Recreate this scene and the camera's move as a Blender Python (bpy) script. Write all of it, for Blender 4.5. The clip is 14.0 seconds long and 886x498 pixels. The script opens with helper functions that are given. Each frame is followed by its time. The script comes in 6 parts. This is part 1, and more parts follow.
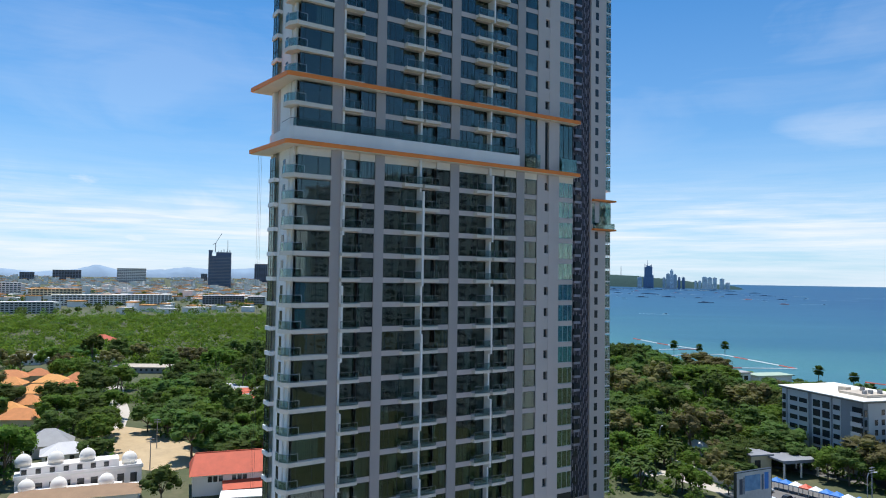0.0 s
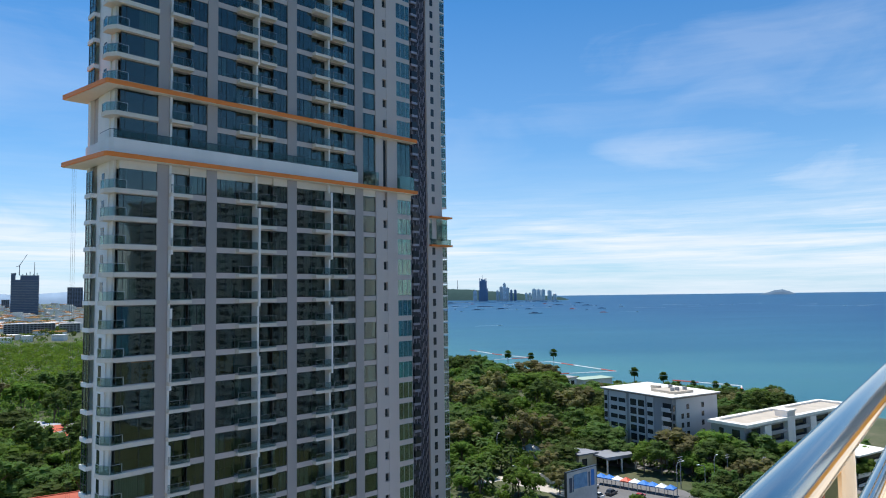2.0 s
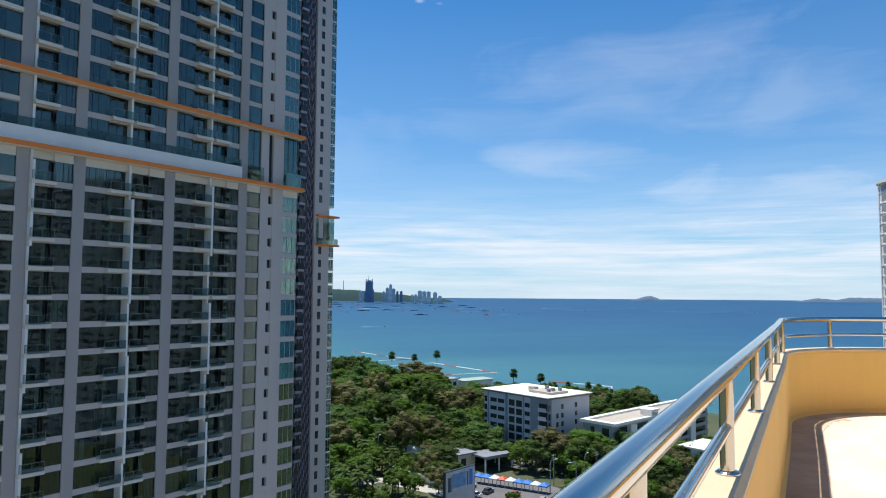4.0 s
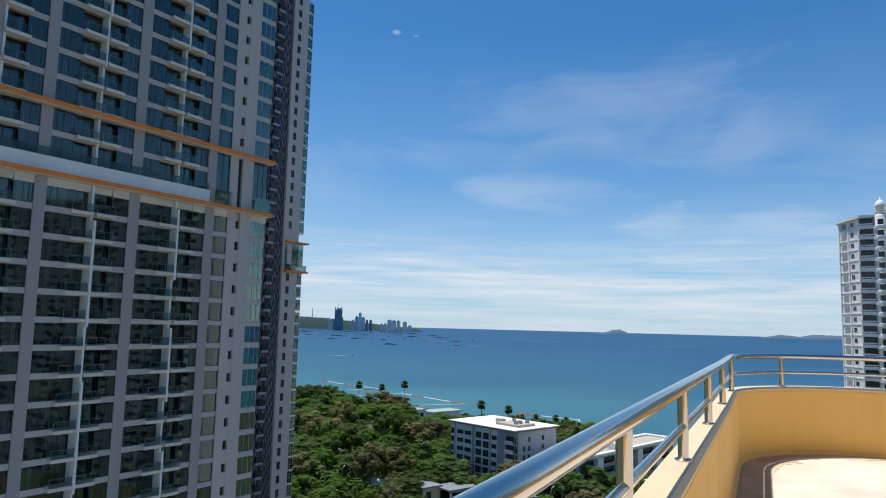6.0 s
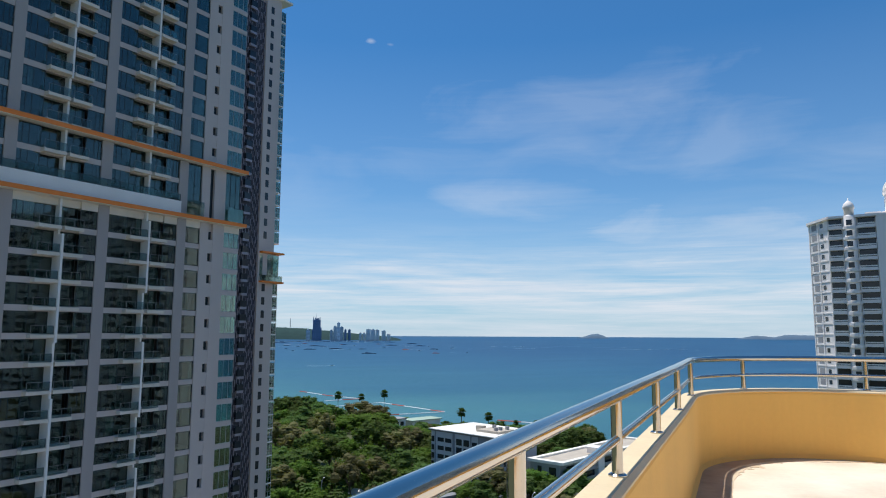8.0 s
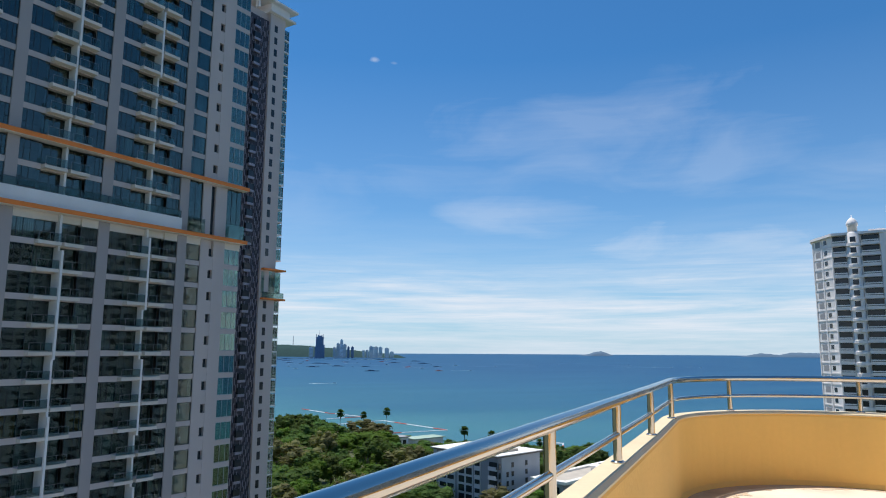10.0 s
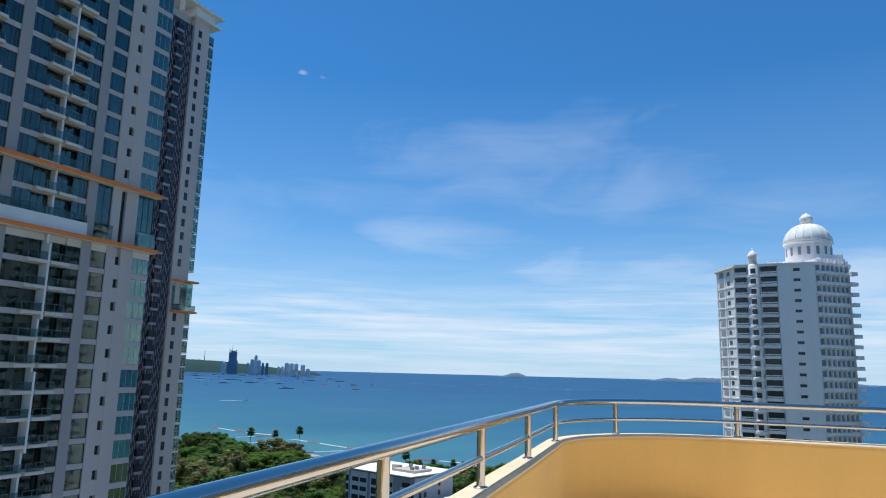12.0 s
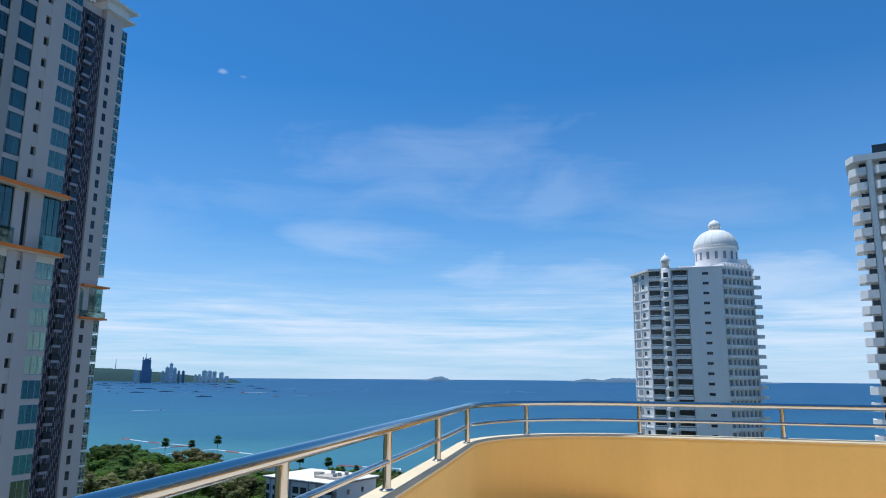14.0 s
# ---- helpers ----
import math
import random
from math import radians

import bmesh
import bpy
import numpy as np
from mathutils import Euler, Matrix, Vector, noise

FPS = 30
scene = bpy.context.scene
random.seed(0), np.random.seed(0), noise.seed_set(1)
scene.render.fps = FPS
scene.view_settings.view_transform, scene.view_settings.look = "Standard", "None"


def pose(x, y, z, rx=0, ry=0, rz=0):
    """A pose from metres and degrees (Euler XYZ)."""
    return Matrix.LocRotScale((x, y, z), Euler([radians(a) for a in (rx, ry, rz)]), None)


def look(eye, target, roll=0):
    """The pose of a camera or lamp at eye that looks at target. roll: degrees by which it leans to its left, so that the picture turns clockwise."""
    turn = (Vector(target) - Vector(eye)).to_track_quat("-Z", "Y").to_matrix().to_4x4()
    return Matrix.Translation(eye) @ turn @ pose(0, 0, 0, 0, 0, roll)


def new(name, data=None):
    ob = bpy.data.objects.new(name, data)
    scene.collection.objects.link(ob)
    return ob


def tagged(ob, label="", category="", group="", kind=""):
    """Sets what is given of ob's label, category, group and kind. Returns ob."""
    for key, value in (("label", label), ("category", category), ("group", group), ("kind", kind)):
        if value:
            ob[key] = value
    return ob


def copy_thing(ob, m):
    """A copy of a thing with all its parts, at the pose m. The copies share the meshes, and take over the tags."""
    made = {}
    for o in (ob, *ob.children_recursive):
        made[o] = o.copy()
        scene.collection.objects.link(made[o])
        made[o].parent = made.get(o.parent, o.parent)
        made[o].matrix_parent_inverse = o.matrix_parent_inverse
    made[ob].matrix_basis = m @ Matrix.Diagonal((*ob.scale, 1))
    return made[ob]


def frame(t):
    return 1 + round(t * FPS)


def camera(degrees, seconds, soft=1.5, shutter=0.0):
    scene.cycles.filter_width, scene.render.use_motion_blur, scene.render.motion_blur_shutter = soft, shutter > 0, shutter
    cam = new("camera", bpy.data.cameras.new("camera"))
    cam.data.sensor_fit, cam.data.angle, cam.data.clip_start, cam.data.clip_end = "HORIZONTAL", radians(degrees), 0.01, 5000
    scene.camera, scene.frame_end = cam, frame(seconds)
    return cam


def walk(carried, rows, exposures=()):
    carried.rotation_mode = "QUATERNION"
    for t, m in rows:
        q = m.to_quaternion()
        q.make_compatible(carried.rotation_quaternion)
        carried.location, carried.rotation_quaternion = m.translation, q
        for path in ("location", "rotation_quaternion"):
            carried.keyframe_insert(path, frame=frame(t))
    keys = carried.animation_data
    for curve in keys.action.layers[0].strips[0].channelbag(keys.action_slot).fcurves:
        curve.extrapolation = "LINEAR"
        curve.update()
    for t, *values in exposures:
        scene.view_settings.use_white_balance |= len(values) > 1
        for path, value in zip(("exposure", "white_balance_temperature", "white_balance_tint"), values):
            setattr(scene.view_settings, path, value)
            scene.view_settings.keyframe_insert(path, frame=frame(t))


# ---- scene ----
cam = camera(65.44, 14.0, soft=1.05)
PATH = [
    (0.0, pose(0.000, -0.030, 58.003, 92.36, -0.82, 5.91)),
    (0.5, pose(-0.020, -0.035, 58.006, 91.48, 0.77, 1.90)),
    (1.0, pose(-0.030, -0.030, 58.006, 93.03, 0.12, 0.00)),
    (1.5, pose(-0.040, -0.040, 58.010, 93.08, 0.69, -3.62)),
    (2.0, pose(-0.080, -0.100, 58.016, 93.75, 0.78, -7.33)),
    (2.5, pose(-0.141, -0.201, 58.031, 93.99, 0.03, -9.19)),
    (3.0, pose(-0.132, -0.185, 58.040, 93.60, -0.40, -12.41)),
    (5.5, pose(0.425, 0.120, 58.049, 95.24, -0.50, -18.93)),
    (6.0, pose(0.487, 0.181, 58.046, 96.31, -1.45, -19.25)),
    (6.5, pose(0.541, 0.248, 58.045, 96.30, -0.94, -20.71)),
    (7.0, pose(0.619, 0.303, 58.043, 96.22, 0.43, -21.62)),
    (7.5, pose(0.726, 0.304, 58.048, 96.54, -0.04, -21.24)),
    (10.0, pose(1.292, 0.537, 58.064, 98.39, -0.29, -20.69)),
    (10.5, pose(1.423, 0.554, 58.060, 97.80, -0.60, -22.73)),
    (11.0, pose(1.526, 0.603, 58.062, 99.52, -1.51, -25.14)),
    (11.5, pose(1.569, 0.584, 58.068, 99.14, -0.54, -25.31)),
    (12.0, pose(1.622, 0.562, 58.067, 100.04, -1.41, -27.41)),
    (12.5, pose(1.628, 0.499, 58.067, 100.22, -0.68, -29.20)),
    (13.0, pose(1.649, 0.491, 58.070, 100.64, -0.59, -30.27)),
    (13.5, pose(1.644, 0.457, 58.073, 100.68, -0.30, -31.94)),
    (14.0, pose(1.654, 0.430, 58.073, 100.48, -0.44, -33.62)),
]
walk(cam, PATH, [(0.0, 0.31, 6480, 10), (3.0, 0.31, 6480, 10), (5.5, 0.07, 6480, 10), (7.5, 0.0, 6480, 10), (10.0, 0.10, 6450, 10), (12.0, 0.10, 5980, 8), (14.0, 0.06, 5700, 7)])

# ---- light ----
SUN_AZ = radians(30)      # to the left of straight ahead
SUN_EL = radians(72.5)
SUN_DIR = Vector((-math.sin(SUN_AZ) * math.cos(SUN_EL), math.cos(SUN_AZ) * math.cos(SUN_EL), math.sin(SUN_EL)))
sun = new("sun", bpy.data.lights.new("sun", "SUN"))
sun.data.energy, sun.data.angle, sun.data.color = 4.4, radians(0.55), (1.0, 0.96, 0.9)
sun.matrix_world = look(SUN_DIR * 300, (0, 0, 0))

world = bpy.data.worlds.new("sky")
scene.world = world
world.use_nodes = True


class Nodes:
    """Small writer for node trees."""

    def __init__(self, tree):
        self.tree = tree
        tree.nodes.clear()

    def add(self, kind, props=None, **values):
        n = self.tree.nodes.new(kind)
        for k, v in (props or {}).items():
            setattr(n, k, v)
        for k, v in values.items():
            key = k.replace("_", " ")
            sock = n.inputs[int(k[1:])] if k[0] == "i" and k[1:].isdigit() else n.inputs[key]
            if isinstance(v, bpy.types.NodeSocket):
                self.tree.links.new(v, sock)
            else:
                sock.default_value = v
        return n

    def math(self, op, a, b=0.0, c=0.0, clamp=False):
        return self.add("ShaderNodeMath", {"operation": op, "use_clamp": clamp}, i0=a, i1=b, i2=c).outputs[0]

    def ramp(self, fac, stops):
        n = self.add("ShaderNodeValToRGB", None, Fac=fac)
        while len(n.color_ramp.elements) < len(stops):
            n.color_ramp.elements.new(0.5)
        for e, (p, c) in zip(n.color_ramp.elements, stops):
            e.position = p
            e.color = (*c, 1) if isinstance(c, tuple) else (c, c, c, 1)
        return n.outputs[0]

    def mix(self, fac, a, b, blend="MIX"):
        n = self.add("ShaderNodeMix", {"data_type": "RGBA", "blend_type": blend})
        for sock, v in ((n.inputs[0], fac), (n.inputs[6], a), (n.inputs[7], b)):
            if isinstance(v, bpy.types.NodeSocket):
                self.tree.links.new(v, sock)
            else:
                sock.default_value = v if not isinstance(v, tuple) else (*v[:3], 1)
        return n.outputs[2]


def build_sky():
    w = Nodes(world.node_tree)
    sky = w.add("ShaderNodeTexSky", {"sky_type": "NISHITA", "sun_disc": False, "sun_elevation": SUN_EL, "sun_rotation": -SUN_AZ,
                                     "air_density": 1.0, "dust_density": 0.3, "ozone_density": 2.5, "altitude": 50})
    blue = w.mix(1.0, sky.outputs[0], (0.325, 0.90, 1.30), "MULTIPLY")
    way = w.add("ShaderNodeTexCoord").outputs["Generated"]
    sep = w.add("ShaderNodeSeparateXYZ", None, Vector=way)
    z = sep.outputs[2]
    turn = w.math("ARCTAN2", sep.outputs[0], sep.outputs[1])      # radians to the right of straight ahead
    rise_ = w.math("ARCSINE", z)

    def clouds(sx, sz, detail, rough, bend=0.4, shift=0.0):
        v = w.add("ShaderNodeCombineXYZ", None, X=w.math("MULTIPLY", turn, sx), Y=w.math("MULTIPLY", rise_, sz), Z=shift).outputs[0]
        return w.add("ShaderNodeTexNoise", None, Vector=v, Scale=1.0, Detail=detail, Roughness=rough, Distortion=bend).outputs[0]

    streak = clouds(3.2, 46.0, 8.0, 0.62)
    hair = clouds(7.0, 150.0, 6.0, 0.65, 0.3, 4.0)
    soft = clouds(4.5, 13.0, 7.0, 0.55, 0.9, 9.0)
    puff = clouds(22.0, 48.0, 6.0, 0.6, 0.2, 2.0)
    # long thin banks low over the sea, with an uneven upper edge
    edge = w.math("ADD", rise_, w.math("MULTIPLY", w.math("SUBTRACT", soft, 0.5), 0.09))
    low = w.ramp(edge, [(0.0, 0.55), (0.03, 0.85), (0.075, 1.0), (0.10, 0.55), (0.135, 0.12), (0.19, 0.0)])
    grain = w.math("ADD", w.math("MULTIPLY", streak, 0.7), w.math("MULTIPLY", hair, 0.3))
    bank = w.math("MULTIPLY", w.ramp(grain, [(0.36, 0.0), (0.60, 1.0)]), low)

    def patch_of(az, el, wide, tall, grain_in, hard):
        """One cloud: an oval round an azimuth and height, in degrees, frayed by noise."""
        dx = w.math("DIVIDE", w.math("SUBTRACT", turn, radians(az)), radians(wide))
        dz = w.math("DIVIDE", w.math("SUBTRACT", rise_, radians(el)), radians(tall))
        d = w.math("SQRT", w.math("ADD", w.math("MULTIPLY", dx, dx), w.math("MULTIPLY", dz, dz)))
        k = w.math("SUBTRACT", 1.0, d)
        k = w.math("ADD", k, w.math("MULTIPLY", w.math("SUBTRACT", w.math("ADD", w.math("MULTIPLY", grain_in, 0.82), w.math("MULTIPLY", hair, 0.18)), 0.5), 3.2))
        return w.math("MULTIPLY", w.ramp(k, [(0.05, 0.0), (1.15, 1.0)]), hard)

    cover = bank
    for az, el, wide, tall, kind, hard in (
            (45, 8.0, 12, 2.2, soft, 0.62), (58, 7.0, 10, 2.4, soft, 0.55), (26.5, 11.2, 10, 1.8, soft, 0.28), (17, 14.0, 13, 2.2, soft, 0.13),
            (33, 17.5, 15, 4.0, soft, 0.17), (42, 14.5, 9, 3.0, soft, 0.16), (54, 13.0, 11, 2.4, soft, 0.14), (-25, 4.6, 14, 2.2, soft, 0.75), (-40, 4.5, 10, 1.6, streak, 0.5), (-30, 15.0, 18, 6.0, soft, 0.14),
            (-33.4, 6.9, 1.6, 0.5, puff, 0.75), (-30.0, 2.7, 1.3, 0.5, puff, 0.7), (-27.5, 2.8, 1.5, 0.55, puff, 0.7), (14.6, 23.6, 0.45, 0.22, puff, 0.36), (16.3, 23.4, 0.4, 0.16, puff, 0.2), (8, 11, 12, 3.0, soft, 0.12)):
        cover = w.math("MAXIMUM", cover, patch_of(az, el, wide, tall, kind, hard))
    # haze over the horizon
    haze = w.ramp(z, [(0.0, 0.66), (0.08, 0.44), (0.2, 0.16), (0.40, 0.02)])
    col = w.mix(haze, blue, (6.9, 8.25, 10.0))
    # the banks' undersides are blue-grey
    under = w.math("MULTIPLY", w.ramp(clouds(2.6, 60.0, 5.0, 0.5, 0.6, 15.0), [(0.52, 0.0), (0.64, 0.75)]), w.ramp(rise_, [(0.02, 0.0), (0.06, 0.7), (0.13, 1.0), (0.17, 0.0)]))
    lit = w.mix(under, (8.8, 9.25, 10.0), (5.8, 7.5, 9.4))
    col = w.mix(w.math("MULTIPLY", cover, 0.9), col, lit)
    bg = w.add("ShaderNodeBackground", None, Color=col, Strength=0.085)
    w.add("ShaderNodeOutputWorld", None, Surface=bg.outputs[0])


build_sky()


# ---- materials ----
def material(name, color, rough=0.6, var=0.12, scale=3.0, fine=40.0, bump=0.15, metal=0.0, tint=None, rand=0.0, island=0.0, spec=0.5, streak=False, coat=0.0, leafy=0.0):
    """A painted, mineral or leafy surface: two scales of variation, fine relief, and shifts from piece to piece."""
    m = bpy.data.materials.new(name)
    m.use_nodes = True
    w = Nodes(m.node_tree)
    pos = w.add("ShaderNodeNewGeometry").outputs["Position"]
    if streak:
        pos_a = w.add("ShaderNodeMapping", None, Vector=pos, Scale=(1.0, 1.0, 0.12)).outputs[0]
    else:
        pos_a = pos
    big = w.add("ShaderNodeTexNoise", None, Vector=pos_a, Scale=1.0 / scale, Detail=5.0, Roughness=0.6).outputs[0]
    small = w.add("ShaderNodeTexNoise", None, Vector=pos, Scale=fine, Detail=3.0).outputs[0]
    dark = tuple(c * (1 - 1.6 * var) for c in color)
    lite = tuple(min(1.0, c * (1 + var)) for c in color)
    if tint:
        lite = tint
    col = w.mix(w.ramp(big, [(0.3, 0.0), (0.7, 1.0)]), dark, lite)
    col = w.mix(0.35 * var / 0.12, col, w.mix(small, tuple(c * 0.75 for c in color), tuple(min(1, c * 1.2) for c in color)))
    if rand:
        r = w.add("ShaderNodeObjectInfo").outputs["Random"]
        k = w.math("ADD", w.math("MULTIPLY", r, 2 * rand), 1 - rand)
        h = w.math("ADD", w.math("MULTIPLY", r, 0.035 * rand / 0.3), 0.5 - 0.012 * rand / 0.3)
        col = w.add("ShaderNodeHueSaturation", None, Hue=h, Saturation=1.0, Value=k, Color=col).outputs[0]
    if island:
        r = w.add("ShaderNodeNewGeometry").outputs["Random Per Island"]
        k = w.math("ADD", w.math("MULTIPLY", r, 2 * island), 1 - island)
        h = w.math("ADD", w.math("MULTIPLY", r, 0.02), 0.495)
        col = w.add("ShaderNodeHueSaturation", None, Hue=h, Saturation=1.0, Value=k, Color=col).outputs[0]
    bs = w.add("ShaderNodeBsdfPrincipled", None, Base_Color=col, Metallic=metal, Roughness=rough)
    bs.inputs["Specular IOR Level"].default_value = spec
    bs.inputs["Coat Weight"].default_value = coat
    if bump:
        bp = w.add("ShaderNodeBump", None, Height=small, Strength=bump, Distance=0.02)
        m.node_tree.links.new(bp.outputs[0], bs.inputs["Normal"])
    surface = bs.outputs[0]
    if leafy:
        through_leaf = w.add("ShaderNodeBsdfTranslucent", None, Color=w.mix(1.0, col, (1.5, 1.6, 0.8), "MULTIPLY"))
        surface = w.add("ShaderNodeMixShader", None, i0=leafy, i1=surface, i2=through_leaf.outputs[0]).outputs[0]
    w.add("ShaderNodeOutputMaterial", None, Surface=surface)
    return m


def glass(name, tint, gloss, rough=0.02):
    """Thin window glass: tinted see-through with a mirror coat."""
    m = bpy.data.materials.new(name)
    m.use_nodes = True
    w = Nodes(m.node_tree)
    fr = w.add("ShaderNodeFresnel", None, IOR=1.5).outputs[0]
    pos = w.add("ShaderNodeNewGeometry").outputs["Position"]
    wave = w.add("ShaderNodeTexNoise", None, Vector=pos, Scale=0.45, Detail=2.0).outputs[0]
    bp = w.add("ShaderNodeBump", None, Height=wave, Strength=0.025, Distance=0.3)
    tr = w.add("ShaderNodeBsdfTransparent", None, Color=(*tint, 1))
    gl = w.add("ShaderNodeBsdfGlossy", None, Color=(0.82, 0.88, 0.82, 1), Roughness=rough, Normal=bp.outputs[0])
    fac = w.math("ADD", w.math("MULTIPLY", fr, 0.75), gloss, clamp=True)
    mx = w.add("ShaderNodeMixShader", None, i0=fac, i1=tr.outputs[0], i2=gl.outputs[0])
    w.add("ShaderNodeOutputMaterial", None, Surface=mx.outputs[0])
    return m


def sea_material():
    m = bpy.data.materials.new("sea_water")
    m.use_nodes = True
    w = Nodes(m.node_tree)
    pos = w.add("ShaderNodeNewGeometry").outputs["Position"]
    sep = w.add("ShaderNodeSeparateXYZ", None, Vector=pos)
    # distance from the beach line: turquoise shallows to deep blue
    shore = w.math("SUBTRACT", w.math("ADD", w.math("MULTIPLY", sep.outputs[0], 0.93), w.math("MULTIPLY", sep.outputs[1], 0.37)), 290.0)
    wob = w.add("ShaderNodeTexNoise", None, Vector=w.add("ShaderNodeMapping", None, Vector=pos, Scale=(0.0012, 0.004, 1)).outputs[0], Scale=1.0, Detail=6.0).outputs[0]
    d = w.math("ADD", w.math("DIVIDE", shore, 1500.0), w.math("MULTIPLY", w.math("SUBTRACT", wob, 0.5), 0.7))
    deep = w.ramp(d, [(0.0, (0.048, 0.170, 0.188)), (0.14, (0.024, 0.114, 0.168)), (0.36, (0.013, 0.088, 0.165)), (0.9, (0.009, 0.066, 0.150))])
    streak = w.add("ShaderNodeTexNoise", None, Vector=w.add("ShaderNodeMapping", None, Vector=pos, Scale=(0.003, 0.012, 1), Rotation=(0, 0, -0.5)).outputs[0], Scale=1.0, Detail=8.0, Roughness=0.6).outputs[0]
    col = w.mix(w.ramp(streak, [(0.42, 0.0), (0.7, 0.35)]), deep, (0.05, 0.16, 0.23))
    wav = w.add("ShaderNodeTexNoise", None, Vector=w.add("ShaderNodeMapping", None, Vector=pos, Scale=(0.25, 0.12, 1)).outputs[0], Scale=1.0, Detail=6.0, Roughness=0.7).outputs[0]
    bp = w.add("ShaderNodeBump", None, Height=wav, Strength=0.7, Distance=0.8)
    bs = w.add("ShaderNodeBsdfPrincipled", None, Base_Color=col, Roughness=0.45, Normal=bp.outputs[0])
    bs.inputs["Specular IOR Level"].default_value = 0.18
    w.add("ShaderNodeOutputMaterial", None, Surface=bs.outputs[0])
    return m


def ground_material():
    """Soil, dry grass and scrub."""
    m = bpy.data.materials.new("ground_soil")
    m.use_nodes = True
    w = Nodes(m.node_tree)
    pos = w.add("ShaderNodeNewGeometry").outputs["Position"]
    a = w.add("ShaderNodeTexNoise", None, Vector=pos, Scale=0.05, Detail=8.0, Roughness=0.65).outputs[0]
    b = w.add("ShaderNodeTexNoise", None, Vector=pos, Scale=0.7, Detail=6.0).outputs[0]
    col = w.ramp(a, [(0.32, (0.030, 0.050, 0.016)), (0.5, (0.055, 0.075, 0.026)), (0.62, (0.10, 0.10, 0.05)), (0.75, (0.20, 0.17, 0.11))])
    col = w.mix(0.5, col, w.mix(b, (0.03, 0.045, 0.014), (0.14, 0.14, 0.07)))
    bs = w.add("ShaderNodeBsdfPrincipled", None, Base_Color=col, Roughness=0.95)
    w.add("ShaderNodeOutputMaterial", None, Surface=bs.outputs[0])
    return m


M_WHITE = material("facade_paint", (0.60, 0.505, 0.46), 0.7, 0.06, 6, 12, 0.1, streak=True)
M_PIER = material("pier_grey_paint", (0.43, 0.375, 0.35), 0.7, 0.07, 5, 10, 0.1, streak=True)
M_FASCIA = material("brown_fascia", (0.20, 0.17, 0.15), 0.7, 0.1, 3, 8, 0.05)
M_WHITE2 = material("white_render", (0.87, 0.815, 0.77), 0.7, 0.06, 5, 10, 0.1, streak=True)
M_BEIGE = material("balcony_paint", (0.78, 0.68, 0.57), 0.7, 0.06, 3, 12, 0.1)
M_ORANGE = material("orange_paint", (0.95, 0.245, 0.03), 0.5, 0.03, 3, 14, 0.05)
M_FRAME = material("window_frame_metal", (0.045, 0.055, 0.06), 0.4, 0.1, 2, 20, 0.0, metal=0.4)
M_ALU = material("window_frame_grey", (0.42, 0.44, 0.45), 0.4, 0.06, 2, 20, 0.0, metal=0.3)
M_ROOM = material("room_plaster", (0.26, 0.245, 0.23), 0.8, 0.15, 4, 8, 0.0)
M_CURTAIN = material("curtain_cloth", (0.66, 0.62, 0.56), 0.9, 0.15, 1.2, 6, 0.0, rand=0.25)
M_CURTAIN_O = material("curtain_orange_cloth", (0.85, 0.38, 0.14), 0.9, 0.12, 1.2, 6, 0.0)
M_SCREEN = material("screen_backing", (0.045, 0.04, 0.055), 0.6, 0.15, 2, 10, 0.0)
M_SLAT = material("screen_slat", (0.36, 0.33, 0.38), 0.55, 0.1, 2, 10, 0.0, metal=0.2)
M_GLASS = glass("window_glass", (0.44, 0.56, 0.55), 0.07)
M_GLASS_T = glass("teal_glass", (0.50, 0.70, 0.67), 0.10)
M_BALU = glass("balustrade_glass", (0.66, 0.76, 0.75), 0.0)
M_RAILGREY = material("balcony_rail_grey", (0.20, 0.21, 0.22), 0.5, 0.06, 2, 20, 0.0, metal=0.3)
M_STEEL = material("stainless_steel", (0.56, 0.52, 0.47), 0.11, 0.03, 0.4, 30, 0.0, metal=1.0)
M_WALL = material("ochre_render", (0.90, 0.53, 0.14), 0.75, 0.05, 0.9, 22, 0.12, streak=True)
M_CAP = material("cream_paint_lit_cap", (0.74, 0.60, 0.38), 0.7, 0.08, 0.7, 25, 0.2)
M_FLOOR = material("terrace_concrete", (0.74, 0.62, 0.47), 0.8, 0.10, 0.8, 18, 0.25, tint=(0.90, 0.82, 0.68))
# brown tone of the parapet's shade on the floor
M_SHADE = material("shade_brown_concrete", (0.44, 0.32, 0.21), 0.8, 0.2, 0.35, 14, 0.2, tint=(0.60, 0.47, 0.33))
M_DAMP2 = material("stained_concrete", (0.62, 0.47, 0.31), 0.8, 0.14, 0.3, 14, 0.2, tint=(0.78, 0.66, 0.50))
M_SEA = sea_material()
M_GROUND = ground_material()
M_ASPHALT = material("asphalt", (0.16, 0.155, 0.15), 0.9, 0.15, 4, 8, 0.2)
M_PAVE = material("pale_paving", (0.50, 0.46, 0.40), 0.85, 0.12, 3, 6, 0.2)
M_SAND = material("bare_sand", (0.46, 0.35, 0.21), 0.95, 0.16, 7, 1.2, 0.3)
M_CONC = material("grey_concrete", (0.34, 0.34, 0.34), 0.85, 0.14, 5, 6, 0.15, streak=True)
M_BLOCKGREY = material("block_grey_panel", (0.24, 0.25, 0.27), 0.7, 0.1, 5, 6, 0.05, streak=True)
M_BLOCKWHITE = material("block_white_panel", (0.50, 0.50, 0.51), 0.7, 0.06, 5, 6, 0.05, streak=True)
